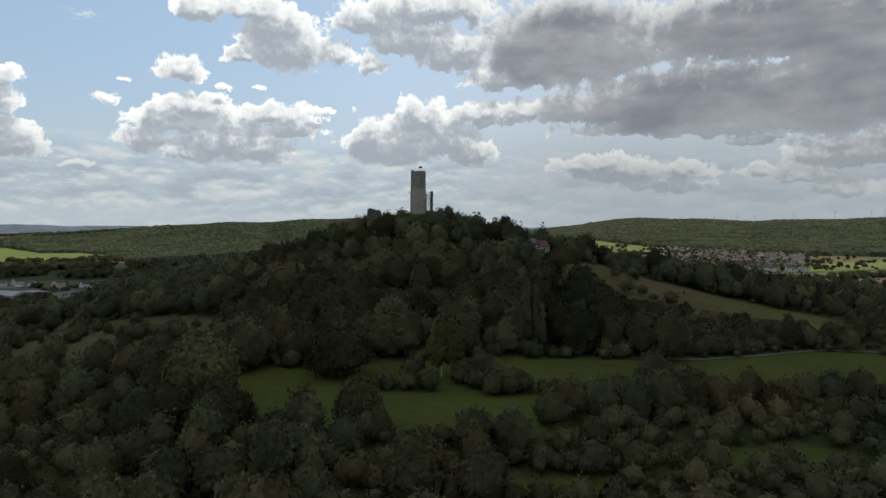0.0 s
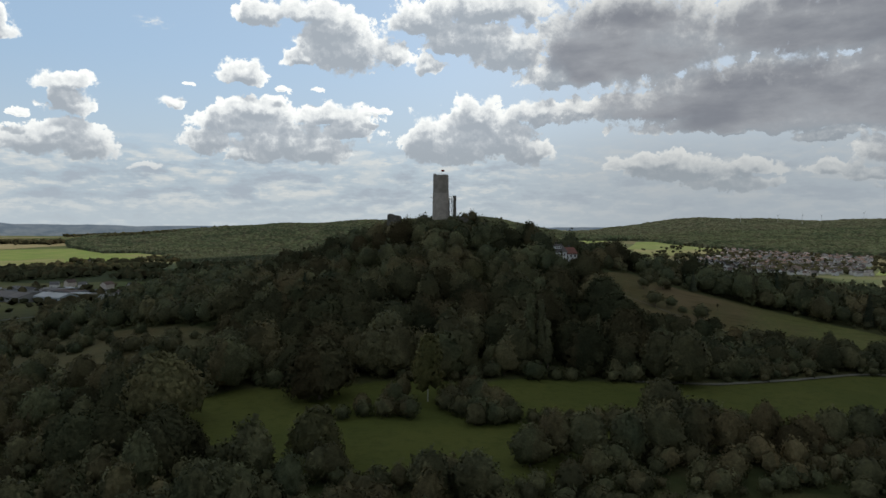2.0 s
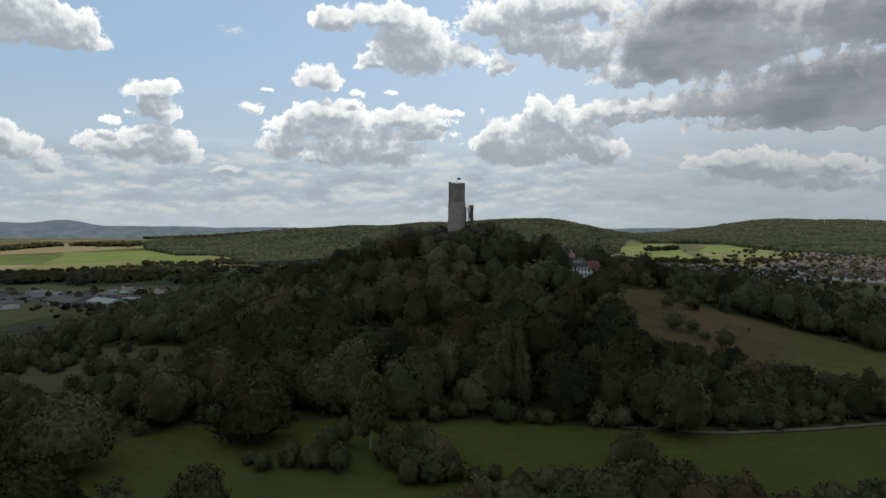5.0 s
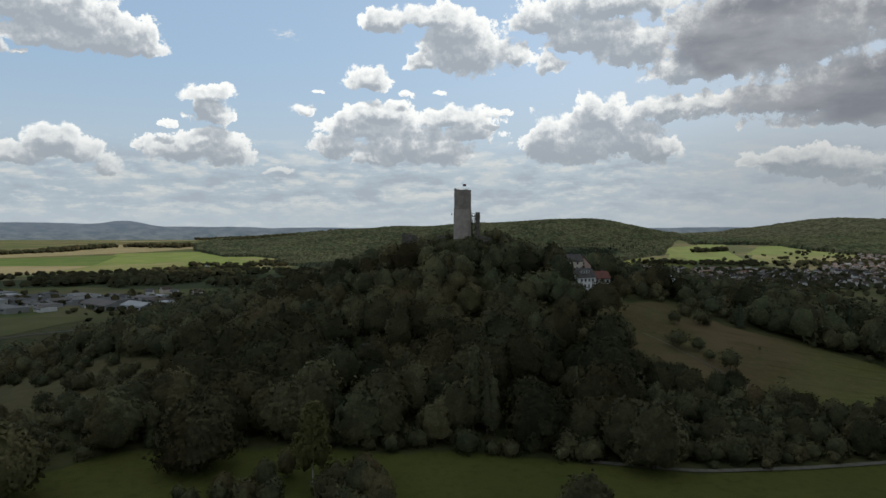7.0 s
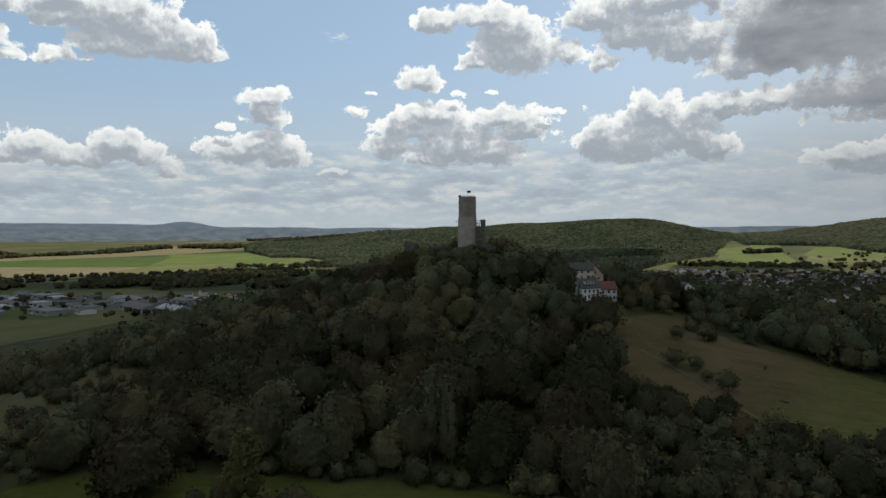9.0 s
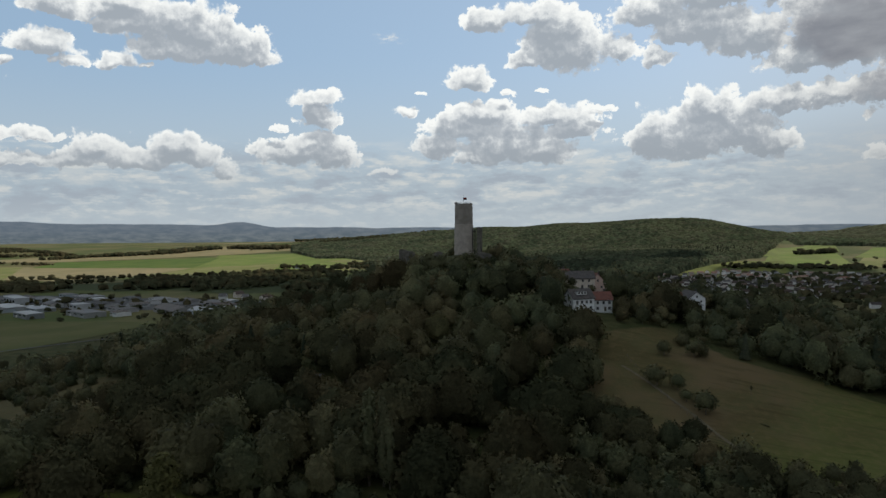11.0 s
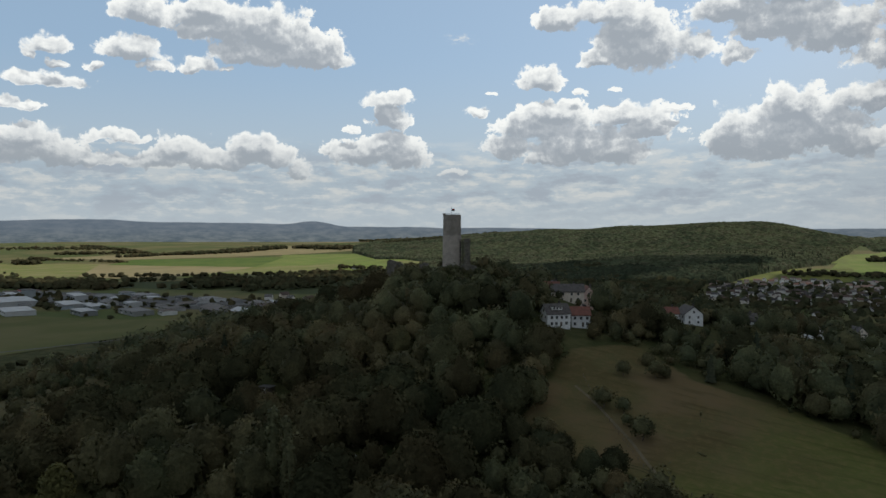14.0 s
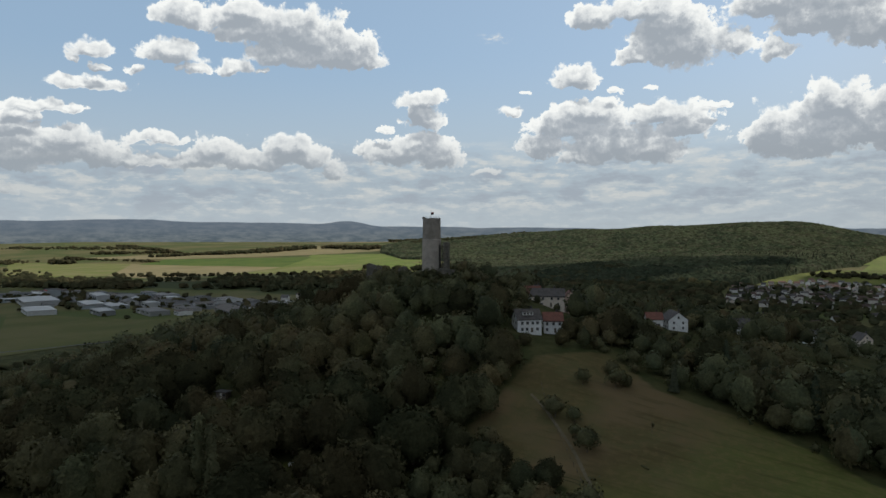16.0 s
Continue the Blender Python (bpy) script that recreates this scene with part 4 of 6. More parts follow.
PLAIN = {"broad": [plain_tree(np.random.default_rng(200 + i), 12, 11.8, 270, BALL2, 13) for i in range(6)],
         "shrub": [plain_tree(np.random.default_rng(220 + i), 4.2, 5.4, 150, BALL1, 6) for i in range(4)],
         "far": [lump((rng.uniform(-1, 1), rng.uniform(-1, 1), 5.4), (6.2, 5.8, 4.8), BALL1, np.random.default_rng(240 + i), 0.27) for i in range(8)],
         "copse": [plain_tree(np.random.default_rng(300 + i), 11, 11.5, 60, BALL2, 9) for i in range(5)],
         "bush": [plain_tree(np.random.default_rng(280 + i), 4.2, 5.6, 115, BALL1, 5) for i in range(5)],
         "dot": [lump((0, 0, 4.2), (7.2, 7.2, 3.3), BALL1, np.random.default_rng(290 + i), 0.16) for i in range(6)],
         "spruce": [conifer(np.random.default_rng(260 + i), 15, 6, 0.8, 6, 0, 0.5) for i in range(3)]}


for form in PLAIN["far"] + PLAIN["dot"]:
    form[2][:] = unit(form[2] * 0.5 + [0, 0, 0.6])        # a closed, softly rolling canopy


def grove(name, label, rows, mat, kind="broad", category="woods"):
    """Countless trees as one mesh. rows: x, y, size."""
    r = np.random.default_rng(len(rows))
    z = height(rows[:, 0], rows[:, 1])
    turn, pick = r.uniform(0, 6.28, len(rows)), r.integers(0, len(PLAIN[kind]), len(rows))
    squash = r.uniform(0.85, 1.2, (len(rows), 2))
    pieces = []
    for form, (v, f, nm) in enumerate(PLAIN[kind]):
        w = np.flatnonzero(pick == form)
        if not len(w):
            continue
        c, s, k = np.cos(turn[w])[:, None], np.sin(turn[w])[:, None], rows[w, 2][:, None]
        x = (v[None, :, 0] * c - v[None, :, 1] * s) * k * squash[w, :1] + rows[w, 0][:, None]
        y = (v[None, :, 0] * s + v[None, :, 1] * c) * k * squash[w, :1] + rows[w, 1][:, None]
        h = v[None, :, 2] * k * squash[w, 1:] + z[w][:, None]
        turned = np.stack([nm[None, :, 0] * c - nm[None, :, 1] * s, nm[None, :, 0] * s + nm[None, :, 1] * c, np.broadcast_to(nm[None, :, 2], x.shape)], -1)
        pieces.append((np.stack([x, y, h], -1).reshape(-1, 3), (f[None] + (np.arange(len(w)) * len(v))[:, None, None]).reshape(-1, 3), turned.reshape(-1, 3)))
    v, f, nm = joined(pieces)
    return tagged(new(name, mesh_of(name, v, f, mat, normals=nm)), label, category, kind="stuff")


def scatter(x0, x1, y0, y1, step, keep, lo, hi, seed):
    """Places on a jittered grid for which keep(x, y) holds, with sizes."""
    r = np.random.default_rng(seed)
    x, y = np.meshgrid(np.arange(x0, x1, step), np.arange(y0, y1, step))
    x, y = x.ravel() + r.uniform(-0.6, 0.6, x.size) * step, y.ravel() + r.uniform(-0.6, 0.6, y.size) * step
    ok = keep(x, y)
    return np.stack([x[ok], y[ok], r.uniform(lo, hi, ok.sum())], 1)


HOUSES = [(66, -30), (77, -19), (59, 23), (66, 36), (46, 34), (44, 22), (113, 60), (104, 52), (176, 190), (204, 222), (236, 128), (139, 116)]


def clear_of(x, y, margin=0.0):
    """Not in a meadow, on a path, by a house or on the castle's top."""
    ok = np.hypot(x, y) > 15
    for q in (LOW_MEADOW, NEAR_STRIP, LANE, EAST_MEADOW, WEST_MEADOW, WEST_SLOPE, GLADE, HIVES):
        ok &= ~inside(q, x, y)
    ok &= ~inside(GARDENS, x, y) & ~((np.abs(x + 9) < 7.5) & (np.abs(y + 146) < 14))
    ok &= ~((np.abs(x - 43) < 7) & (y > -207) & (y < -187)) & (np.hypot(x - 68, y + 168) > 6) & (np.hypot((x - 116) * 1.2, y - 30) > 21)
    # open strips of garden below the houses on the shoulder
    ok &= ~((y > -12) & (y < 58) & (np.abs(x - 113 - (60 - y) * 0.128) < 13))
    ok &= ~((y > 25) & (y < 104) & (np.abs(x - 172) < 10)) & ~((y > 25) & (y < 96) & (np.abs(x - 198) < 10))
    for hx, hy in HOUSES:
        ok &= np.hypot(x - hx, y - hy) > 10
        # open gardens below the houses
        ok &= ~((np.abs(x - hx - 2) < 8) & (y < hy) & (y > hy - (34 if hy > 40 else 17)))
    return ok


def on_hill(x, y):
    edge = 40 * np.sin(x / 60.0) + 22 * np.sin(y / 37.0)
    return clear_of(x, y) & (x + 0.25 * y > -300 + edge * 0.5) & (y < 170 - 0.35 * np.abs(x - 40)) & (x < 340 + edge * 0.3)


hill = scatter(-340, 380, -345, 190, 9.6, on_hill, 0.6, 1.35, 3)
def stature(x, y):
    """How tall the trees grow: low scrub below the meadow, on its hedge and round the houses."""
    k = np.where((y < -250) & (x > 25), 0.5, 1.0) * np.where((y < -262) & (x <= 25), 0.75, 1.0)
    k = k * np.where((y > -205) & (y < -138) & (x > 84) & (x < 215), 0.55, 1.0) * np.where((x < -66) & (y < -150), 0.72, 1.0)
    k = k * np.where((x < -20) & (np.hypot(x, y) < 130), 0.85, 1.0)
    k = k * np.where((x > 50) & (x < 92) & (y > -98) & (y < -56), 0.88, 1.0) * np.where((x > 28) & (x < 62) & (y > -32) & (y < 22), 0.62, 1.0)
    k = k * np.where((x > 98) & (x < 142) & (y > -66) & (y < 60), 0.62, 1.0)
    return k * np.where((x > 100) & (y > -64), np.where(y < -12, 1.08, 0.85), 1.0) * np.where((x > 205) & (y < -64), 0.7, 1.0)


hill[:, 2] *= stature(hill[:, 0], hill[:, 1])
crest = np.hypot(hill[:, 0], hill[:, 1])
hill[:, 2] *= np.clip(0.32 + crest / 95, 0.32, 1.0)
near = np.hypot(hill[:, 0] - 60, (hill[:, 1] + 270) * 1.2)
hill = hill[np.argsort(near)]
patchy = np.sin(hill[:, 0] / 23 + 1) + np.sin(hill[:, 1] / 19) + np.random.default_rng(5).normal(0, 0.7, len(hill))
counts = {"broad": 0, "oak": 0, "gold": 0, "shrub": 0, "spruce": 0}
rest = []
for (x, y, s), q in zip(hill.tolist(), patchy):
    kind = "oak" if q < (0.4 if -50 < x < 75 and -235 < y < -120 else -1.0) else "gold" if q > 2.75 else "shrub" if (0.9 < q < 1.3 or s < 0.45) else "spruce" if 0.2 < q < (0.36 if x > 10 else 0.25) else "broad"
    if s < 0.62 and kind in ("broad", "oak"):
        kind, s = "shrub", s * 1.75
    limit = {"broad": 215, "oak": 190, "gold": 60, "shrub": 100, "spruce": 60}[kind]
    if counts[kind] >= limit:
        rest.append((x, y, s, kind == "shrub"))
        continue
    counts[kind] += 1
    form = {"broad": BROAD, "oak": OAK, "gold": GOLD, "shrub": SHRUB, "spruce": SPRUCE}[kind]
    form.plant(x, y, s * (1.25 if kind == "shrub" else 0.85 if kind == "spruce" else 1.0), counts[kind])
rest = np.array(rest)
grove("hill_woods", "dense dark woods covering the castle hill", rest[rest[:, 3] == 0][:, :3], LEAF)
if (rest[:, 3] == 1).any():
    grove("hill_thicket", "olive thicket between the hill's trees", rest[rest[:, 3] == 1][:, :3] * [1, 1, 1.4], LEAF_SHRUB, "shrub", "thicket")
# undergrowth that closes the gaps between the trees
under = scatter(-320, 360, -345, 180, 11.5, on_hill, 0.45, 1.05, 11)
under[:, 2] *= np.clip(0.4 + np.hypot(under[:, 0], under[:, 1]) / 120, 0.4, 1.0)
grove("undergrowth", "brown-green undergrowth beneath the hill's trees", under, LEAF_SHRUB, "bush", "undergrowth")

grove("thicket_below_meadow", "dense mixed thicket below the low meadow", scatter(-150, 270, -345, -250, 6.4, clear_of, 0.5, 1.05, 12), LEAF_SHRUB, "bush", "thicket")
grove("thicket_below_meadow", "dark thicket below the low meadow", scatter(-150, 270, -345, -262, 9.5, clear_of, 0.35, 0.6, 13), LEAF, "broad", "thicket")

# trees that stand out
BIRCH.plant(7.4, -232.5, 1.12, 0, group="")
for x, y, s, k in ((39.6, -193.6, 1.3, 0), (43.4, -192.8, 1.22, 1), (45.6, -193.8, 0.85, 0)):
    POPLAR.plant(x, y, s, k, group="row of poplars")
POPLAR.plant(67.3, -165.6, 0.68, 1, "single grey-green poplar above the meadow", "")
for x, y, s in ((121, -117, 1.5), (115, -110, 0.8), (105, -101, 1.4), (112, -102, 1.1), (106, -74, 1.1), (117, -69, 1.3), (94, -128, 1.2), (152, -153, 1.2), (90, -125, 0.9), (144, -156, 1.3)):
    ORCHARD.plant(x, y, s, int(x), group="apple trees in the dry meadow")
# the thicket round the birch and the clumps that divide the low meadow
for x, y, s in ((-19, -247, 0.7), (-14, -250, 0.9), (-9, -247, 1.0), (-3, -246, 1.2), (3, -247, 1.3), (13, -240, 1.2), (17, -244, 1.3), (22, -248, 1.4), (26, -251, 1.3), (31, -249, 1.2), (36, -250, 0.9),
                (14, -234, 1.3), (1, -240, 0.9), (20, -239, 1.0), (40, -247, 0.8), (46, -250, 0.9)):
    SHRUB.plant(x, y, s, int(x) % 5, "olive shrub in the thicket round the birch", "shrubs in the meadows")
for x, y, s in ((52, -250, 1.1), (57, -253, 1.4), (62, -255, 1.5), (67, -252, 1.7), (72, -248, 1.6), (77, -250, 1.7), (82, -248, 1.5), (86, -252, 1.3), (90, -248, 1.0), (70, -241, 1.2), (76, -238, 1.3), (81, -242, 1.2)):
    SHRUB.plant(x, y, s, int(x) % 5, "tall olive shrub between the two meadows", "shrubs in the meadows")
for x, y, s in ((39, -273, 0.8), (46, -275, 0.9), (55, -274, 0.95), (63, -272, 0.9), (72, -268, 0.85), (80, -266, 0.8), (33, -279, 0.7), (90, -263, 0.8), (98, -266, 0.75), (106, -262, 0.8), (115, -259, 0.85), (124, -258, 0.8)):
    BROAD.plant(x, y, s, int(x) % 6, "mixed broadleaf tree below the low meadow")
for x, y, s in ((22, -226, 0.6), (-160, -112, 1.6), (-148, -118, 1.1), (-134, -140, 1.0), (-120, -150, 0.8), (-172, -120, 1.2), (-100, -168, 1.2), (-108, -158, 0.9), (-150, -134, 1.3), (-128, -126, 1.1), (112, -58, 1.1), (120, -66, 1.0)):
    SHRUB.plant(x, y, s, int(x) % 5, "round shrub standing in the dry meadow", "shrubs in the meadows")
edge_rng = np.random.default_rng(8)
for k in range(58):
    x = -52 + k * 3.2 + float(edge_rng.uniform(-2, 2))
    y = float(np.interp(x, [-52, 0, 60, 98, 130], [-221, -211, -205, -203, -192])) + float(edge_rng.uniform(-1.5, 5.0))
    if math.sin(k * 0.9) + math.sin(k * 0.37 + 1) > -0.9:
        SHRUB.plant(x, y, float(edge_rng.uniform(0.45, 1.5)), k, "low shrub along the wood's lower edge", "shrubs along the wood's edge")
for x, y, s in ((-2, -238, 0.55), (27, -240, 0.5), (29, -246, 0.5), (0, -231, 0.5), (20, -231, 0.6), (-10, -243, 0.42)):
    BROAD.plant(x, y, s, int(x) % 6, "young broadleaf tree in the thicket round the birch", "shrubs in the meadows")
for k in range(26):
    x, y = 113 + (k * 7.3) % 22 - 10, -8 + (k * 11.9) % 50
    SHRUB.plant(x, y, 0.6 + 0.1 * (k % 4), k % 5, "garden shrub below the white houses", "garden shrubs")
bushes = np.random.default_rng(41)
for k in range(90):
    x, y = float(bushes.uniform(-250, -74)), float(bushes.uniform(-196, -10))
    if (inside(WEST_MEADOW, x, y) or inside(WEST_SLOPE, x, y)) and math.sin(x / 19) + math.sin(y / 13) > -0.9:
        SHRUB.plant(x, y, float(bushes.uniform(0.6, 1.5)), k % 5, "round shrub standing in the dry meadow", "shrubs in the meadows")
BROAD.plant(-18, -30, 0.5, 2, "broadleaf tree growing beside the castle ruin", "")
BROAD.plant(106, 0, 1.0, 3, "dark rounded tree beside the white houses", "garden trees by the white houses")
BROAD.plant(110, 12, 0.8, 1, "dark rounded tree beside the white houses", "garden trees by the white houses")
OAK.plant(103, -18, 1.2, 3, "dark rounded tree beside the white houses", "")
for x, y, s in ((58, -46, 0.8), (64, -48, 0.7), (72, -44, 0.6), (54, -40, 1.0), (66, -54, 1.2), (74, -52, 1.1), (60, -55, 1.3), (56, 9, 0.9), (66, 10, 0.8), (54, -20, 1.2), (84, 14, 1.2), (52, 0, 1.2), (88, 26, 1.4), (58, -12, 0.9)):
    SHRUB.plant(x, y, s, int(x) % 5, "garden shrub below the white houses", "garden shrubs")
for x, y, s, k in ((85, -27, 0.8, 1), (93, -24, 0.85, 2), (87, -42, 0.55, 5), (95, -38, 0.6, 0), (60, -52, 0.45, 1)):
    BROAD.plant(x, y, s, k, "dark garden tree below the white houses", "garden trees by the white houses")
GOLD.plant(-58.6, -257, 1.7, 0, "large round tree turning golden green by the meadow", "")
GOLD.plant(-14.3, -280, 1.15, 1, "round yellow-green tree at the meadow's lower edge", "")
for x, y, s in ((150, -34, 1.25), (181, -52, 1.3), (192, -60, 1.15), (214, -80, 1.1)):
    SPRUCE.plant(x, y, s, int(x), group="spruces along the slope's upper edge")
for x, y, s in ((152, -22, 1.1), (160, -6, 1.2), (166, -34, 1.1), (176, -16, 1.2), (188, -30, 1.15), (200, -44, 1.1), (198, -14, 1.2), (212, -30, 1.15), (226, -48, 1.1)):
    BROAD.plant(x, y, s, int(x), "tall broadleaf tree above the dry meadow")
BROAD.plant(72, -240, 0.85, 2)
OAK.plant(-24, -232, 1.3, 1)
GOLD.plant(25.4, -246, 0.42, 2, "yellow-green bush in the meadow thicket", "")
BROAD.plant(21, -252, 0.5, 1)
BROAD.plant(22, -239, 0.62, 3)
OAK.plant(-35, -216, 1.0, 2)


# the hedge of tall shrubs between the two meadows
HEDGE = [(76, -202), (98, -201), (125, -192), (155, -179), (176, -171), (168, -154), (140, -154), (118, -150), (100, -147), (86, -141)]
r = np.random.default_rng(17)
hedge = scatter(70, 180, -206, -138, 6.6, lambda x, y: inside(HEDGE, x, y), 0.9, 1.75, 16)
for k, (x, y, q) in enumerate(hedge.tolist()):
    if k % 4 == 0:
        (OAK if k % 8 else BROAD).plant(x, y, 0.36 + 0.22 * q, k, "low spreading tree in the hedge between the meadows", "hedge between the meadows")
    else:
        SHRUB.plant(x, y, q, k, "tall dark shrub in the hedge between the meadows", "hedge between the meadows")


# the ground behind, below the flight
def southern(x, y):
    return (np.sin(x / 61 + 0.4) + np.sin(y / 43 + x / 150) > -0.5) & ~inside(LANE, x, y)


def below_flight(x, y):
    return (np.abs(x - 92) < 150) & (y > -520)


grove("southern_woods", "mixed woods with clearings south of the meadows", scatter(-60, 245, -520, -352, 11, lambda x, y: southern(x, y) & below_flight(x, y), 0.5, 1.1, 29), LEAF, "broad")
grove("southern_thicket", "low thicket between the southern trees", scatter(-60, 245, -520, -352, 11, below_flight, 0.4, 1.0, 30), LEAF_SHRUB, "bush", "thicket")
grove("southern_woods", "mixed woods far behind the meadows", scatter(-420, 560, -760, -350, 14, lambda x, y: southern(x, y) & ~below_flight(x, y), 0.7, 1.3, 31), LEAF, "copse")

# ---- distant woods ----
def canopy_sheet(name, label, x0, x1, y0, y1, step, cell, keep, tall, mat, seed):
    """A closed wood seen from afar: one rolling canopy of crown domes that falls to the ground along its edge."""
    r = np.random.default_rng(seed)
    xs, ys = np.arange(x0, x1, step), np.arange(y0, y1, step)
    x, y = np.meshgrid(xs, ys)
    x, y = x + r.uniform(-0.3, 0.3, x.shape) * step, y + r.uniform(-0.3, 0.3, y.shape) * step
    wood = keep(x, y)
    ni, nj = int((x1 - x0) / cell) + 4, int((y1 - y0) / cell) + 4
    jx, jy, top = r.uniform(0, 1, (ni, nj)), r.uniform(0, 1, (ni, nj)), tall * r.uniform(0.72, 1.18, (ni, nj))
    ci, cj = ((x - x0) / cell).astype(int) + 1, ((y - y0) / cell).astype(int) + 1
    up = np.full(x.shape, -99.0)
    for a in (-1, 0, 1):
        for b in (-1, 0, 1):
            i, j = np.clip(ci + a, 0, ni - 1), np.clip(cj + b, 0, nj - 1)
            d2 = (x - x0 - (i - 1 + jx[i, j]) * cell) ** 2 + (y - y0 - (j - 1 + jy[i, j]) * cell) ** 2
            up = np.maximum(up, top[i, j] - 5.2 * d2 / (0.62 * cell) ** 2)
    up = np.maximum(up, tall * 0.3) + r.normal(0, 0.35, x.shape)
    z = height(x, y) + np.where(wood, up, -0.5)
    cols = len(xs)
    q = (np.arange(len(ys) - 1)[:, None] * cols + np.arange(cols - 1)[None]).reshape(-1, 1) + [0, 1, cols + 1, cols]
    q = q[wood.ravel()[q].any(1)]
    slope_y, slope_x = np.gradient(z, step)
    nm = unit(np.stack([-slope_x, -slope_y, np.full(x.shape, 1.15)], -1)).reshape(-1, 3)
    used, q = np.unique(q, return_inverse=True)
    q = q.reshape(-1, 4)
    v = np.stack([x, y, z], -1).reshape(-1, 3)[used]
    return tagged(new(name, mesh_of(name, v, q, mat, normals=nm[used])), label, "woods", kind="stuff")


# part of the wood whose cloud shade is put into its dark colour
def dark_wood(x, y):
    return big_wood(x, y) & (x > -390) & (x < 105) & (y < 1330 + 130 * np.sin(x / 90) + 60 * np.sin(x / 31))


canopy_sheet("ridge_woods", "broadleaf woods on the ridge beyond the valley", -1500, 430, 900, 2260, 3.6, 10.5, lambda x, y: big_wood(x, y) & ~dark_wood(x, y), 11, WOODS, 21)
canopy_sheet("dark_wood", "mixed wood coloured dark for cloud shade at the foot of the ridge", -420, 130, 900, 1560, 3.6, 9.5, dark_wood, 14, NEEDLE, 19)
canopy_sheet("ridge_woods", "broadleaf woods on the high ridge", -1950, 480, 2252, 3520, 5.5, 14, big_wood, 12, WOODS, 22)
grove("spruce_stand", "dark spruce stand in the ridge woods", scatter(-300, 250, 1150, 2300, 40, lambda x, y: big_wood(x, y) & (np.sin(x / 90) + np.sin(y / 130) > 0.4), 0.9, 1.2, 23), NEEDLE, "spruce")
canopy_sheet("eastern_woods", "rolling woods beyond the village", 380, 2300, 1000, 2900, 6, 14, east_wood, 12, WOODS, 24)
canopy_sheet("eastern_woods", "rolling woods on the far eastern ridge", 380, 3300, 2895, 4300, 10, 24, east_wood, 14, WOODS, 27)
canopy_sheet("eastern_woods", "rolling woods on the far eastern ridge", 2295, 3300, 700, 2900, 10, 24, east_wood, 14, WOODS, 28)
grove("river_woods", "dark belt of trees along the stream", scatter(-1650, -180, 450, 1400, 13, lambda x, y: river_wood(x, y) & (np.sin(x / 71) + np.sin(y / 43 + x / 200) + 0.6 * np.sin(x / 23) > -0.15), 0.4, 1.6, 25), LEAF_OAK, "far")


def belt(label, a, b, width, step, lo, hi, seed, mat=LEAF_OAK, kind="far"):
    """A hedge or belt of trees between two places."""
    r = np.random.default_rng(seed)
    a, b = np.array(a, float), np.array(b, float)
    length = np.linalg.norm(b - a)
    t = (b - a) / length
    count = int(length / step)
    u, v = r.uniform(0, length, count), r.normal(0, width * 0.4, count)
    p = a + t * u[:, None] + np.array([-t[1], t[0]]) * v[:, None]
    return grove("tree_belt", label, np.column_stack([p, r.uniform(lo, hi, count)]), mat, kind, "trees")


belt("trees round a farm at the field's edge", (-1150, 1560), (-830, 1560), 26, 4.5, 0.9, 1.6, 31)
belt("line of trees along the green field", (-1480, 900), (-1000, 1160), 20, 6, 0.7, 1.3, 32)
belt("line of trees along the green field", (-1000, 1130), (-700, 1230), 24, 5, 0.7, 1.3, 33)
belt("long belt of trees between far fields", (-2341, 1695), (-2286, 1929), 34, 2.4, 0.9, 1.5, 34)
belt("long belt of trees between far fields", (-2286, 1929), (-2200, 2191), 44, 2.0, 1.1, 1.8, 35)
belt("long belt of trees between far fields", (-2200, 2191), (-2220, 2594), 60, 2.2, 1.4, 2.1, 63)
belt("square copse on the far fields", (-2130, 2625), (-1804, 2610), 70, 1.6, 1.5, 2.1, 64)
belt("trees round a farm at the field's edge", (-1000, 1175), (-820, 1310), 30, 3.0, 0.8, 1.5, 65)
belt("tall wood edge past the far field", (-1780, 2900), (-1500, 3100), 60, 2.0, 1.3, 2.0, 36)
belt("tall wood edge past the far field", (-2300, 3500), (-1300, 3500), 120, 2.6, 1.3, 2.0, 37)
belt("row of trees on the plain", (-3300, 2250), (-2450, 1950), 22, 5, 0.8, 1.4, 38)
belt("copse on the plain", (-2300, 1235), (-2235, 1275), 40, 1.4, 1.0, 1.9, 57)
belt("copse on the plain", (-2450, 1385), (-2400, 1430), 34, 1.8, 0.9, 1.6, 66)
belt("row of trees on the plain", (-2690, 1668), (-2490, 1935), 30, 4.5, 0.9, 1.6, 67)
belt("orchards at the plain's edge", (-2420, 1080), (-2480, 1240), 90, 2.6, 0.6, 1.1, 68)
belt("scattered trees before the far village", (-3400, 1720), (-2800, 2150), 120, 4.0, 0.7, 1.5, 69)
belt("broad trees along the stream", (-1300, 545), (-960, 560), 46, 3.2, 0.9, 1.7, 70)
belt("broad trees along the stream", (-1560, 640), (-1250, 600), 40, 4.2, 0.8, 1.5, 71)
belt("row of trees on the plain", (-2500, 1420), (-2050, 1500), 14, 6, 0.6, 1.2, 58)
belt("copse at the green field", (-1010, 1760), (-880, 1850), 28, 3.0, 0.8, 1.4, 59)
belt("scattered trees on the plain", (-2200, 900), (-1500, 700), 160, 9, 0.7, 1.4, 39)
belt("small copse in the green meadow", (345, 1720), (440, 1830), 22, 3.0, 0.9, 1.5, 41)
belt("trees behind the village", (150, 1230), (700, 1260), 60, 4.0, 0.6, 1.2, 42)
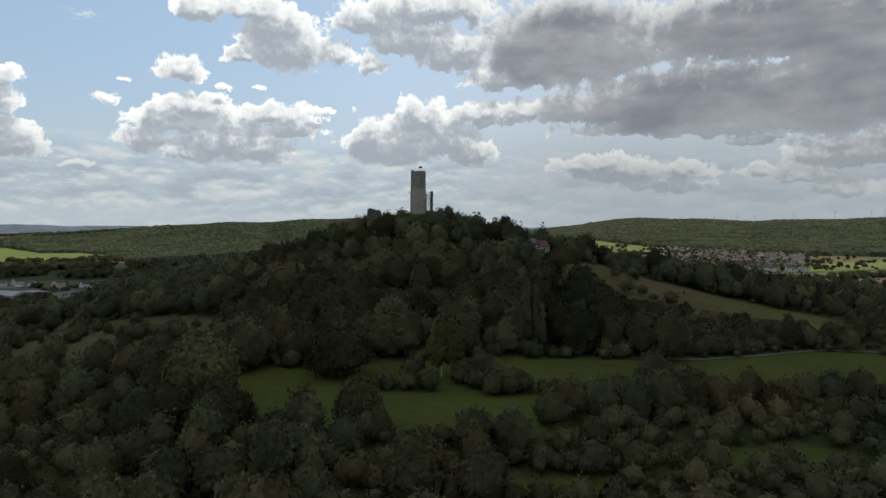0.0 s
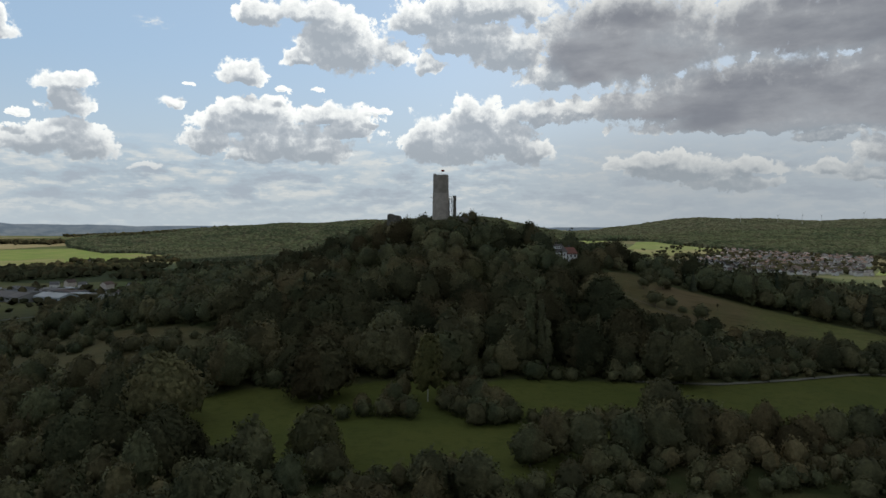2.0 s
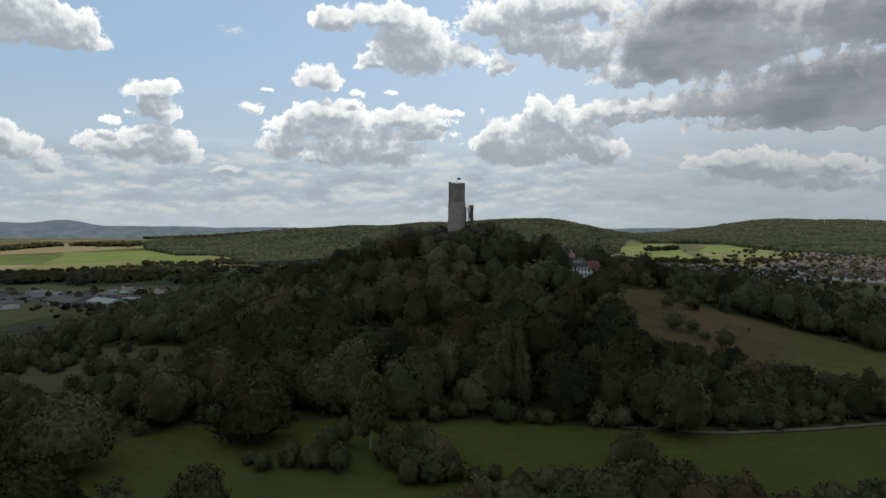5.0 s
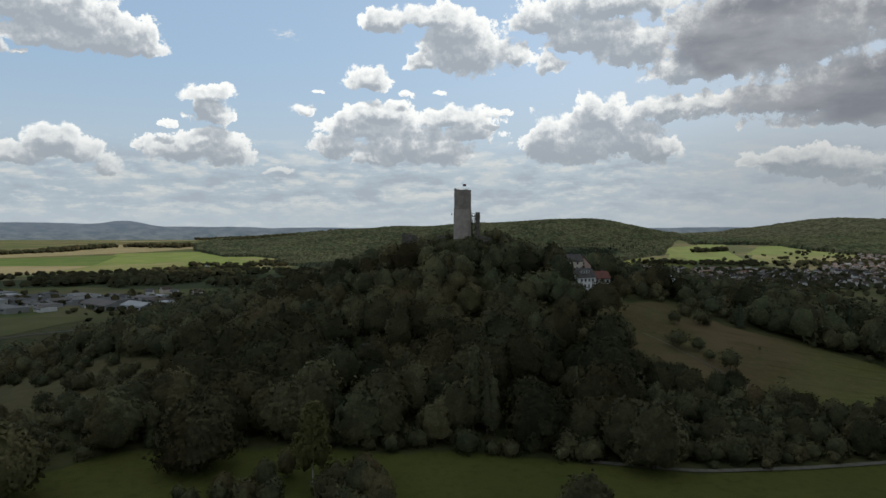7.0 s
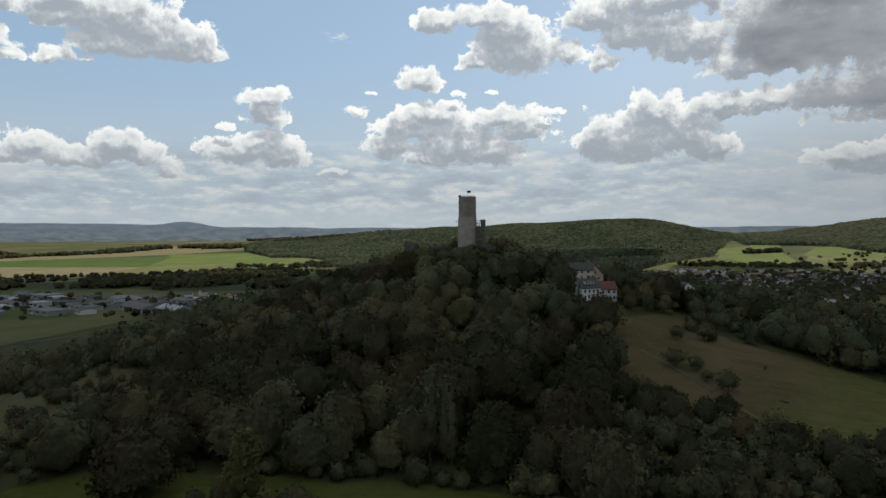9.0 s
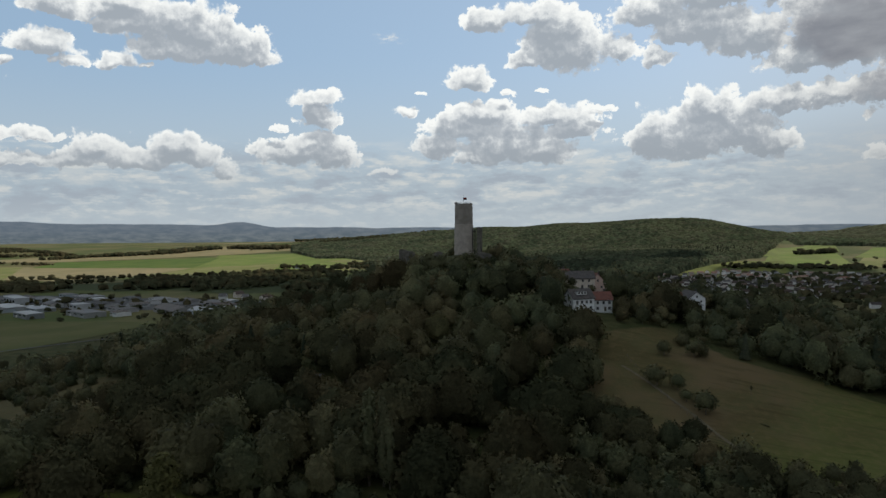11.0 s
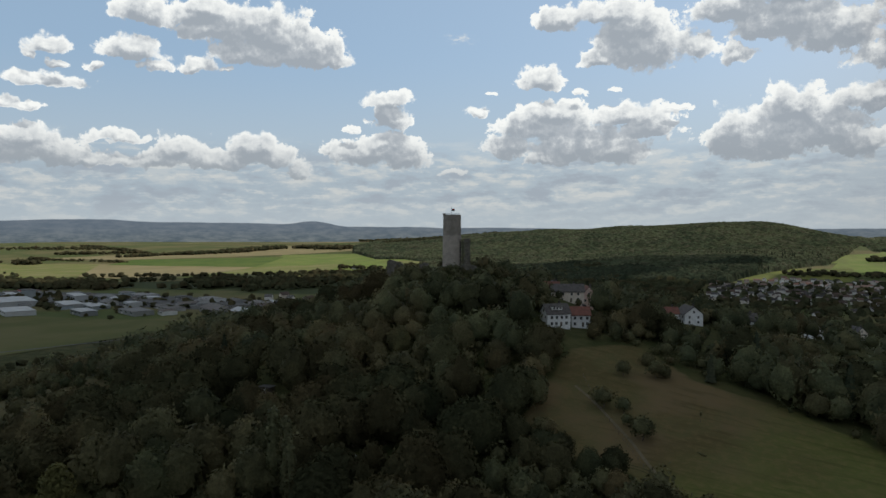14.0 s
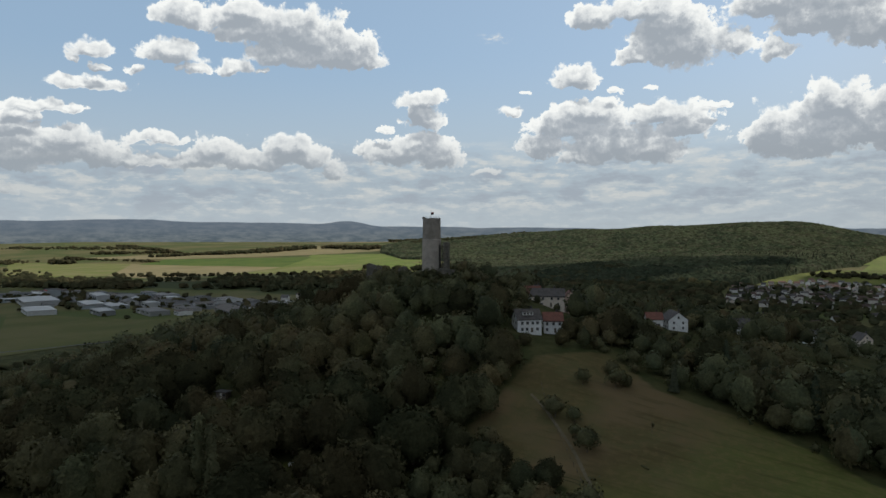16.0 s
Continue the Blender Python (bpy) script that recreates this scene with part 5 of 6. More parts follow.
belt("trees between village gardens", (0, 620), (420, 760), 130, 2.2, 0.4, 1.0, 43)
belt("trees between village gardens", (0, 900), (420, 1000), 130, 2.4, 0.4, 1.0, 44)
belt("hedge of the valley field", (600, 560), (1100, 760), 20, 4, 0.6, 1.1, 45)
belt("trees below the castle hill", (300, 190), (640, 420), 120, 4.2, 0.6, 1.2, 46)
belt("trees below the castle hill", (120, 260), (330, 420), 110, 3.0, 0.6, 1.1, 47)
belt("trees on the far side of the hill", (-80, 330), (160, 480), 120, 3.5, 0.6, 1.1, 48)
belt("trees at the pasture's edge", (-330, 0), (-300, 160), 60, 3.0, 0.5, 1.0, 49)
belt("roadside trees by the pasture", (-390, -40), (-380, 40), 20, 7, 0.5, 0.8, 50)
belt("trees among the works", (-980, 350), (-440, 480), 120, 4.5, 0.45, 1.0, 51)
belt("trees behind the pasture", (-460, 330), (-360, 240), 50, 4, 0.6, 1.1, 52)
drape("works_yard", ((-1110, 300), (-440, 400), (-440, 520), (-1090, 480)), ASPHALT, 0.35, "grey paved yards between the works halls", "yard")
belt("garden trees of the eastern village", (560, 780), (900, 1700), 300, 0.8, 0.4, 0.95, 53)
belt("trees among the works", (-1030, 300), (-450, 400), 130, 4.5, 0.35, 0.8, 54)
grove("valley_woods", "dark woods on the valley floor behind the hill", scatter(-340, 30, 600, 1010, 13, lambda x, y: y + 0.3 * x > 560 + 30 * np.sin(x / 40), 0.6, 1.4, 26), LEAF_OAK, "far")
belt("garden trees of the valley village", (60, 560), (460, 1000), 260, 1.3, 0.35, 0.85, 55)
belt("garden trees of the valley village", (100, 520), (470, 680), 200, 1.5, 0.4, 0.9, 56)


# ---- castle ----
TOP = 123.9                              # the keep's wall head
LEDGE = 113.0                            # where the wall steps in
FOOT = float(height(0, 0)) - 1.0


def drum(r0, r1, z0, z1, rows, wobble, seed, sides=40, cap=True):
    """A masonry drum with uneven courses."""
    r = np.random.default_rng(seed)
    bm = bmesh.new()
    rings = []
    for i in range(rows + 1):
        h = i / rows
        rad = r0 + (r1 - r0) * h
        rings.append([bm.verts.new((math.cos(a) * (rad + r.normal(0, wobble)), math.sin(a) * (rad + r.normal(0, wobble)), z0 + (z1 - z0) * h)) for a in (k * 2 * math.pi / sides for k in range(sides))])
    for lo, hi in zip(rings, rings[1:]):
        for k in range(sides):
            bm.faces.new((lo[k], lo[(k + 1) % sides], hi[(k + 1) % sides], hi[k]))
    if cap:
        bm.faces.new(rings[-1])
    return bm


keep = thing("castle_keep", "round grey stone castle keep with a stepped wall", "tower", pose(0, 0, 0))
part("lower_shaft", drum(5.1, 4.95, FOOT, LEDGE, 26, 0.035, 1), STONE, keep, "pale lower masonry")
part("ledge", drum(5.02, 4.85, LEDGE, LEDGE + 0.35, 1, 0.02, 2), STONE, keep)
part("upper_shaft", drum(4.75, 4.68, LEDGE + 0.35, TOP, 20, 0.045, 3), STONE_HIGH, keep, "darker upper masonry")
for k in range(20):
    a = k * 2 * math.pi / 20 + 0.1
    hgt = 0.25 + 0.3 * ((k * 7) % 5) / 5
    part("coping_stone", box(bmesh.new(), 3.9, -0.66, TOP, 4.68, 0.66, TOP + hgt, Matrix.Rotation(a, 4, "Z"), 0.06), STONE_HIGH, keep)
# broken remains of the wall head on one side
part("wall_stub", box(bmesh.new(), -4.4, -2.6, TOP, -2.9, -1.2, TOP + 1.25, None, 0.3), STONE_HIGH, keep)
bm = bmesh.new()
rod(bm, (-4.9, -0.8, 110.8), (-6.1, -0.9, 110.8), 0.09, 0.09)
rod(bm, (-6.1, -0.9, 110.4), (-6.1, -0.9, 111.5), 0.12, 0.12)
part("bracket", bm, IRON, keep, "small iron lamp bracket")
for k in range(12):
    a = k * 2 * math.pi / 12
    part("railing_post", rod(bmesh.new(), (4.0 * math.cos(a), 4.0 * math.sin(a), TOP), (4.0 * math.cos(a), 4.0 * math.sin(a), TOP + 1.15), 0.05, 0.05, 6), ZINC, keep)
for lift in (0.6, 1.12):
    bm = bmesh.new()
    ring = [[bm.verts.new(((4.0 + 0.04 * math.cos(j * 1.2566)) * math.cos(k * 0.2618), (4.0 + 0.04 * math.cos(j * 1.2566)) * math.sin(k * 0.2618), TOP + lift + 0.04 * math.sin(j * 1.2566))) for j in range(5)] for k in range(24)]
    for k in range(24):
        for j in range(5):
            bm.faces.new((ring[k][j], ring[(k + 1) % 24][j], ring[(k + 1) % 24][(j + 1) % 5], ring[k][(j + 1) % 5]))
    part("handrail", bm, ZINC, keep)

pole = thing("flagpole", "thin steel flagpole with a small waving flag", "flagpole", pose(0.4, -1.5, TOP))
part("mast", rod(bmesh.new(), (0, 0, 0), (0, 0, 4.6), 0.07, 0.045, 8), IRON, pole)


def cloth(z0, z1):
    bm = bmesh.new()
    rows = [[bm.verts.new((0.05 + 1.9 * i / 8, 0.16 * math.sin(i * 1.3) - 0.02 * i, z + 0.10 * i * 0.35 - 0.02 * i * i * 0.2)) for i in range(9)] for z in (z0, z1)]
    for i in range(8):
        bm.faces.new((rows[0][i], rows[0][i + 1], rows[1][i + 1], rows[1][i]))
    bmesh.ops.solidify(bm, geom=bm.faces[:], thickness=0.02)
    return bm


part("flag", cloth(2.3, 2.95), FLAG_DARK, pole, "dark lower half of the flag")
part("flag", cloth(2.96, 3.5), FLAG_RED, pole, "red upper half of the flag")

# stair scaffold between the keep and the remaining pillar
stair = thing("stair_scaffold", "dark iron stair scaffold beside the keep", "stairs", pose(6.1, 0.6, 0))
for x in (-0.9, 0.9):
    for y in (-1.6, 1.6):
        part("post", rod(bmesh.new(), (x, y, FOOT), (x, y, 110.6), 0.16, 0.16, 6), IRON, stair)
for i, z in enumerate((98.5, 101.0, 103.5, 106.0, 108.5, 110.2)):
    part("platform", boxes((-1.0, -1.7, z - 0.08, 1.0, 1.7, z)), IRON, stair)
    for y in (-1.65, 1.65):
        part("rail", rod(bmesh.new(), (-1.0, y, z + 1.05), (1.0, y, z + 1.05), 0.09, 0.09, 5), IRON, stair)
        part("brace", rod(bmesh.new(), (-0.95 if i % 2 else 0.95, y, z), (0.95 if i % 2 else -0.95, y, z - 2.4), 0.08, 0.08, 5), IRON, stair)
bm = bmesh.new()
for i in range(9):
    z = 95.5 + i * 1.85
    box(bm, -0.95 + 0.12 * math.sin(i * 2.1), -1.9, z, 0.95 + 0.1 * math.cos(i * 1.7), 1.9, z + 1.84 - (0.3 if i == 8 else 0), None, 0.12)
pillar = part("wall_pillar", bm, RUBBLE)
pillar.matrix_basis = pose(8.5, 0.8, 0)
tagged(pillar, "dark narrow pillar of ruined castle wall", "ruin")

# ruined wall with a slanting head
def ruined_wall(length, deep, heights, seed, bend=0.0):
    r = np.random.default_rng(seed)
    bm = bmesh.new()
    k = len(heights) - 1
    front, back = [], []
    for i, h in enumerate(heights):
        x = -length / 2 + length * i / k
        off = bend * (i / k - 0.5) ** 2 * 4
        col = []
        for j in range(6):
            col.append((x + r.normal(0, 0.08), off + r.normal(0, 0.07), -6 + (h + 6) * j / 5 + (r.normal(0, 0.05) if j < 5 else 0)))
        front.append([bm.verts.new((a, b - deep / 2, c)) for a, b, c in col])
        back.append([bm.verts.new((a, b + deep / 2, c + r.normal(0, 0.06))) for a, b, c in col])
    for i in range(k):
        for j in range(5):
            bm.faces.new((front[i][j], front[i + 1][j], front[i + 1][j + 1], front[i][j + 1]))
            bm.faces.new((back[i + 1][j], back[i][j], back[i][j + 1], back[i + 1][j + 1]))
        bm.faces.new((front[i][5], front[i + 1][5], back[i + 1][5], back[i][5]))
    for i in (0, k):
        for j in range(5):
            bm.faces.new((front[i][j], back[i][j], back[i][j + 1], front[i][j + 1]) if i == 0 else (back[i][j], front[i][j], front[i][j + 1], back[i][j + 1]))
    return bm


ruin = part("castle_ruin", ruined_wall(8.5, 1.6, (7.7, 8.3, 8.1, 7.6, 7.2, 7.3, 6.4), 4), RUBBLE)
ruin.matrix_basis = pose(-27, -14, 92.2, 0, 0, 12)
tagged(ruin, "grey broken castle wall with a slanting head", "ruin")
for x, y, length, hs, turn in ((-18, -14, 6, (3.2, 4.4, 4.0, 3.0), -8), (-10, -13, 5, (3.6, 4.8, 4.6), 0), (13, -8, 9, (2.2, 3.0, 3.2, 2.6, 2.0), 30)):
    w = part("castle_wall", ruined_wall(length, 1.3, hs, int(length * 3)), RUBBLE)
    w.matrix_basis = pose(x, y, float(height(x, y)), 0, 0, turn)
    tagged(w, "low overgrown remains of the curtain wall", "ruin", "remains of the curtain wall")
for k in range(40):
    a = radians(150 + k * 6.2)
    far = 19 + 9 * ((k * 37) % 11) / 11 + (6 if k % 3 == 0 else 0)
    SHRUB.plant(math.cos(a) * far * 1.15, math.sin(a) * far * 0.9, 0.62 + 0.4 * ((k * 7) % 5) / 5, k, "dark shrub growing on the castle's crest", "shrubs on the crest")


# ---- houses by the castle ----
def gabled(w, d, wall_h, roof_h):
    """Walls of a gabled house, ridge along x, standing on z = 0."""
    bm = bmesh.new()
    x, y = w / 2, d / 2
    lo = [bm.verts.new(p) for p in ((-x, -y, -3), (x, -y, -3), (x, y, -3), (-x, y, -3))]
    hi = [bm.verts.new(p) for p in ((-x, -y, wall_h), (x, -y, wall_h), (x, y, wall_h), (-x, y, wall_h))]
    r0, r1 = bm.verts.new((-x, 0, wall_h + roof_h)), bm.verts.new((x, 0, wall_h + roof_h))
    bm.faces.new((lo[0], lo[1], hi[1], hi[0]))
    bm.faces.new((lo[2], lo[3], hi[3], hi[2]))
    bm.faces.new((lo[1], lo[2], hi[2], r1, hi[1]))
    bm.faces.new((lo[3], lo[0], hi[0], r0, hi[3]))
    bm.faces.new((hi[0], hi[1], r1, r0))
    bm.faces.new((hi[2], hi[3], r0, r1))
    return bm


def gable_roof(w, d, wall_h, roof_h, over=0.5, thick=0.25):
    bm = bmesh.new()
    x, y = w / 2 + over, d / 2
    slope = roof_h / y
    for s in (-1, 1):
        eave = (s * (y + over), wall_h - slope * over + 0.06)
        ridge = (0.0, wall_h + roof_h + 0.06)
        vs = [bm.verts.new((px, py, pz + dz)) for dz in (0, thick) for px, (py, pz) in ((-x, eave), (x, eave), (x, ridge), (-x, ridge))]
        for f in ((0, 1, 2, 3), (7, 6, 5, 4), (0, 4, 5, 1), (1, 5, 6, 2), (2, 6, 7, 3), (3, 7, 4, 0)):
            bm.faces.new([vs[q] for q in f])
    bmesh.ops.recalc_face_normals(bm, faces=bm.faces[:])
    return bm


def window(parent, x, y, z, w, h, turn, depth=0.0):
    """A window with frame, two panes and a sill; turn: the way it faces, degrees from -y."""
    m = Matrix.Translation((x, y, z)) @ Matrix.Rotation(radians(turn), 4, "Z")
    win = part("window", box(bmesh.new(), -w / 2, -0.05, -h / 2, w / 2, 0.06, h / 2), FRAME, parent, "framed window")
    win.matrix_basis = m
    part("pane", boxes((-w / 2 + 0.07, -0.075, -h / 2 + 0.07, -0.03, -0.052, h / 2 - 0.07)), GLASS, win)
    part("pane", boxes((0.03, -0.075, -h / 2 + 0.07, w / 2 - 0.07, -0.052, h / 2 - 0.07)), GLASS, win)
    part("sill", boxes((-w / 2 - 0.08, -0.2, -h / 2 - 0.08, w / 2 + 0.08, -0.051, -h / 2)), FRAME, win)
    return win


def cottage(name, label, x, y, turn, w, d, wall_h, roof_h, wall, roof, rows, gable_rows=(), chimney=True, lift=0.0, dormer=False):
    """A house with windows on its front (-y) and on both gables."""
    z = float(height(x, y)) + lift
    h = thing(name, label, "house", pose(x, y, z, 0, 0, turn))
    part("wall", gabled(w, d, wall_h, roof_h), wall, h)
    part("roof", gable_roof(w, d, wall_h, roof_h), roof, h)
    for zz, xs in rows:
        for wx in xs:
            window(h, wx, -d / 2 - 0.02, zz, 1.15, 1.35, 0)
    for zz, ys in gable_rows:
        for wy in ys:
            window(h, w / 2 + 0.02, wy, zz, 1.1, 1.3, 90)
            window(h, -w / 2 - 0.02, wy, zz, 1.1, 1.3, -90)
    if chimney:
        ch = part("chimney", boxes((-0.4, -0.35, 0, 0.4, 0.35, roof_h * 0.55 + 1.2), (-0.5, -0.45, roof_h * 0.55 + 1.05, 0.5, 0.45, roof_h * 0.55 + 1.2)), TILE_DARK, h, "brick chimney")
        ch.location = (w * 0.22, d * 0.12, wall_h + roof_h * 0.5)
    if dormer:
        dm = part("dormer", boxes((-2.4, -1.6, 0, 2.4, 1.4, 1.5)), PLASTER, h, "flat-roofed dormer")
        dm.location = (-0.5, -d * 0.24, wall_h + roof_h * 0.42)
        part("dormer_roof", boxes((-2.7, -1.9, 1.502, 2.7, 1.4, 1.68)), roof, dm)
        for wx in (-1.5, 0, 1.5):
            window(dm, wx, -1.62, 0.8, 1.0, 1.0, 0)
    part("door", boxes((-0.5, -d / 2 - 0.09, 0.0, 0.5, -d / 2 - 0.004, 2.05)), TIMBER, h, "wooden front door").location = (w * 0.1, 0, 0)
    part("gutter", rod(bmesh.new(), (-w / 2 - 0.4, -d / 2 - 0.55, wall_h - 0.35), (w / 2 + 0.4, -d / 2 - 0.55, wall_h - 0.35), 0.08, 0.08, 6), IRON, h)
    return h


cottage("house", "white two-storey house with dark roof and dormer", 66, -30, 40, 11, 9, 5.8, 3.8, PLASTER, TILE_DARK, ((1.4, (-3.4, -1.2, 3.6)), (4.1, (-3.4, -1.0, 1.4, 3.6))), ((1.4, (-2, 2)), (4.1, (-2, 2)), (6.9, (0,))), dormer=True)
cottage("house", "white house with red tiled roof below the castle", 74.6, -20, 26, 8.4, 8, 5.4, 3.2, PLASTER, TILE_RED, ((1.4, (-2.8, 2.8)), (4.0, (-2.8, 0, 2.8))), ((1.4, (-1.6, 1.6)), (4.0, (-1.6, 1.6))))
cottage("house", "long cream house with dark roof by the castle", 56, 23, 24, 17, 9, 5.6, 3.4, PLASTER_CREAM, TILE_DARK, ((1.5, (-5.4, -3, 5.2)), (4.3, (-5.4, -2.4, 2.0, 5.4))), ((1.5, (-2, 2)), (4.3, (-2, 2))), lift=0.3)
cottage("house", "tall pink-rendered house with steep gable", 64, 35, -66, 10, 9, 6.4, 5.0, PLASTER_PINK, TILE_RED, ((1.5, (-3, 0, 3)), (4.3, (-3, 0, 3))), ((1.5, (-2, 2)), (4.3, (-2, 2)), (7.8, (0,))), lift=0.3)
cottage("house", "white house with red roof near the keep", 47, 25, 30, 8.0, 6.5, 5.0, 3.2, PLASTER, TILE_RED, ((1.4, (-2.6, 2.6)), (4.0, (-2.6, 2.6))), ((1.4, (-1.6, 1.6)), (4.0, (0,))), lift=-1.0)
cottage("house", "white narrow house with steep dark roof", 45, 36, -50, 6.5, 5.5, 5.0, 3.4, PLASTER, TILE_DARK, ((1.4, (-2, 2)), (4.0, (-2, 2))), ((1.4, (0,)), (4.0, (0,))))
cottage("house", "white house with dark roofs among trees", 113, 60, -60, 13, 10, 5.6, 3.8, PLASTER, TILE_DARK, ((1.4, (-4, -1.4, 4)), (4.1, (-4, 0, 4))), ((1.4, (-2.4, 2.4)), (4.1, (-2.4, 2.4)), (6.8, (0,))))
cottage("house", "low white house with red tiled roof beside it", 104, 52, 24, 8, 8, 4.4, 3.0, PLASTER, TILE_RED, ((1.5, (-2, 2)),), ((1.5, (0,)),))
for x, y, turn in ((176, 190, -62), (204, 222, -58), (236, 128, -30), (139, 116, 25)):
    cottage("house", "white gabled house at the village's edge", x, y, turn, 10 + x % 3, 8.5, 5.0, 4.0, PLASTER if x % 3 else PLASTER_CREAM, TILE_DARK, ((1.4, (-3, 3)), (4.0, (-3, 0, 3))), ((1.4, (-2, 2)), (4.0, (-2, 2)), (6.4, (0,))))


# ---- villages ----
def town_form(w, d, wall_h, roof_h):
    meshes = []
    for name, bm, mat in (("wall", gabled(w, d, wall_h, roof_h), TOWN_WALL), ("roof", gable_roof(w, d, wall_h, roof_h, 0.6, 0.35), TOWN_ROOF),
                          ("chimney", boxes((w * 0.2, 0.3, wall_h + roof_h * 0.5, w * 0.2 + 0.9, 1.2, wall_h + roof_h + 1.1)), TILE_DARK)):
        me = bpy.data.meshes.new(name)
        bm.normal_update()
        bm.to_mesh(me)
        bm.free()
        me.materials.append(mat)
        meshes.append(me)
    return meshes


TOWN_FORMS = [town_form(*q) for q in ((11, 9, 6.0, 3.4), (13, 10, 6.2, 3.8), (10, 9, 5.4, 3.6), (16, 10, 6.8, 3.2), (9.5, 9.5, 6.0, 3.0))]


def town_mass(rows, size):
    """The houses farther in, too many to tell apart, as one mesh of walls and roofs."""
    verts, faces, mats, k = [], [], [], 0
    for i, (x, y, turn) in enumerate(rows):
        m = pose(x, y, float(height(x, y)), 0, 0, turn) @ Matrix.Diagonal((size, size, size, 1))
        for slot, me in enumerate(TOWN_FORMS[i % len(TOWN_FORMS)][:2]):
            verts += [m @ v.co for v in me.vertices]
            faces += [[q + k for q in f.vertices] for f in me.polygons]
            mats += [slot] * len(me.polygons)
            k += len(me.vertices)
    me = bpy.data.meshes.new("village_houses")
    me.from_pydata(verts, [], faces)
    me.materials.append(MASS_WALL)
    me.materials.append(MASS_ROOF)
    me.polygons.foreach_set("material_index", mats)
    return tagged(new("village_houses", me), "many small pale houses packed along the village streets", "houses", kind="stuff")


def village(label, group, rows, size=1.0, keep=300):
    rows = sorted(rows, key=lambda q: math.hypot(q[0] - 90, q[1] + 400))
    for i, (x, y, turn) in enumerate(rows[:keep]):
        h = thing("village_house", label, "house", pose(x, y, float(height(x, y)), 0, 0, turn) @ Matrix.Diagonal((size, size, size, 1)), group)
        for me in TOWN_FORMS[i % len(TOWN_FORMS)]:
            part(me.name.split(".")[0], me, None, h)
    if rows[keep:]:
        town_mass(rows[keep:], size)


def streets(x0, x1, y0, y1, keep, lean, gap_x, gap_y, seed):
    """House places along rows of streets."""
    r = np.random.default_rng(seed)
    rows = []
    for j, y in enumerate(np.arange(y0, y1, gap_y)):
        for x in np.arange(x0 + (j % 2) * gap_x * 0.4, x1, gap_x):
            px, py = x + r.uniform(-5, 5), y + (x - x0) * math.tan(radians(lean)) + r.uniform(-5, 5)
            if keep(px, py) and r.uniform() > 0.12:
                rows.append((px, py, lean + (90 if r.uniform() < 0.3 else 0) + r.uniform(-8, 8)))
    return rows


village("gabled village house with pale walls and tiled roof", "houses of the eastern village", streets(500, 1060, 560, 1950, lambda x, y: bool(inside(TOWN_EAST, x, y)), 12, 18, 26, 61), 0.76, 120)
village("pale gabled house with dark roof in the valley village", "houses of the northern village", streets(10, 480, 520, 1130, lambda x, y: bool(inside(TOWN_NORTH, x, y)), 8, 19, 30, 62) + [(172, 492, 20), (116, 557, -10), (230, 606, 15), (250, 641, 70), (190, 560, 40), (300, 560, 10), (140, 610, 80), (330, 610, 30)], 0.7, 160)


# ---- works ----
def hall(x, y, turn, w, d, h, pale=False, gable=1.2, stripe=False, label="long low works hall with a grey roof"):
    ob = thing("works_hall", label, "industrial hall", pose(x, y, float(height(x, y)), 0, 0, turn), "halls of the works")
    part("wall", gabled(w, d, h, gable), HALL_WALL, ob)
    part("roof", gable_roof(w, d, h, gable, 0.4, 0.3), HALL_PALE if pale else HALL_ROOF, ob)
    for k in range(max(2, int(w / 14))):
        wx = -w / 2 + (k + 0.5) * w / max(2, int(w / 14))
        part("window", boxes((wx - 4, -d / 2 - 0.08, h * 0.55, wx + 4, -d / 2 + 0.05, h * 0.8)), GLASS, ob, "long dark window")
    part("gate", boxes((-w * 0.3, -d / 2 - 0.1, 0, -w * 0.3 + 4.5, -d / 2 + 0.05, min(4.2, h * 0.5))), FRAME, ob, "roller gate")
    if stripe:
        part("fascia", boxes((-w / 2 - 0.1, -d / 2 - 0.15, h - 1.8, w / 2 + 0.1, -d / 2 - 0.02, h - 0.1)), RED_SHEET, ob, "red fascia band")
    return ob


r = np.random.default_rng(77)
spots = []
PLACED = [(-455, 350), (-742, 240), (-850, 305), (-797, 368), (-660, 276), (-660, 352), (-515, 366), (-943, 386)]
for k in range(900):
    x, y = r.uniform(-1080, -430), r.uniform(230, 640)
    mid = np.interp(x, [-1080, -850, -620, -480], [370, 400, 420, 460])
    half = np.interp(x, [-1080, -850, -620, -480], [100, 110, 85, 55])
    if abs(y - mid) < half and all(math.hypot(x + 24 - a, y - 30 - b) > 52 for a, b in PLACED) and all(math.hypot(x - a, (y - b) * 1.5) > 40 for a, b in spots):
        spots.append((x, y))
for k, (x, y) in enumerate(spots[:105]):
    big = k % 3 == 0
    w, d = (r.uniform(40, 62), r.uniform(22, 32)) if big else (r.uniform(18, 34), r.uniform(12, 20))
    hall(x + 24, y - 30, -22 + r.uniform(-4, 4) + (90 if k % 7 == 3 else 0), w, d, r.uniform(4, 6.5), k % 5 == 1, 0.5 if big else 0.8 + 1.6 * (k % 4 == 2), label="low works hall with a white roof" if k % 5 == 1 else "long low works hall with a grey roof")
hall(-455, 350, -25, 46, 24, 7, True, 4.0, False, "works hall with a bright white gabled roof")
hall(-742, 240, -24, 62, 34, 6, True, 0.4, False, "broad flat works hall with a pale roof")
hall(-850, 305, -24, 84, 46, 8, True, 0.5, False, "very broad white works hall behind the yard")
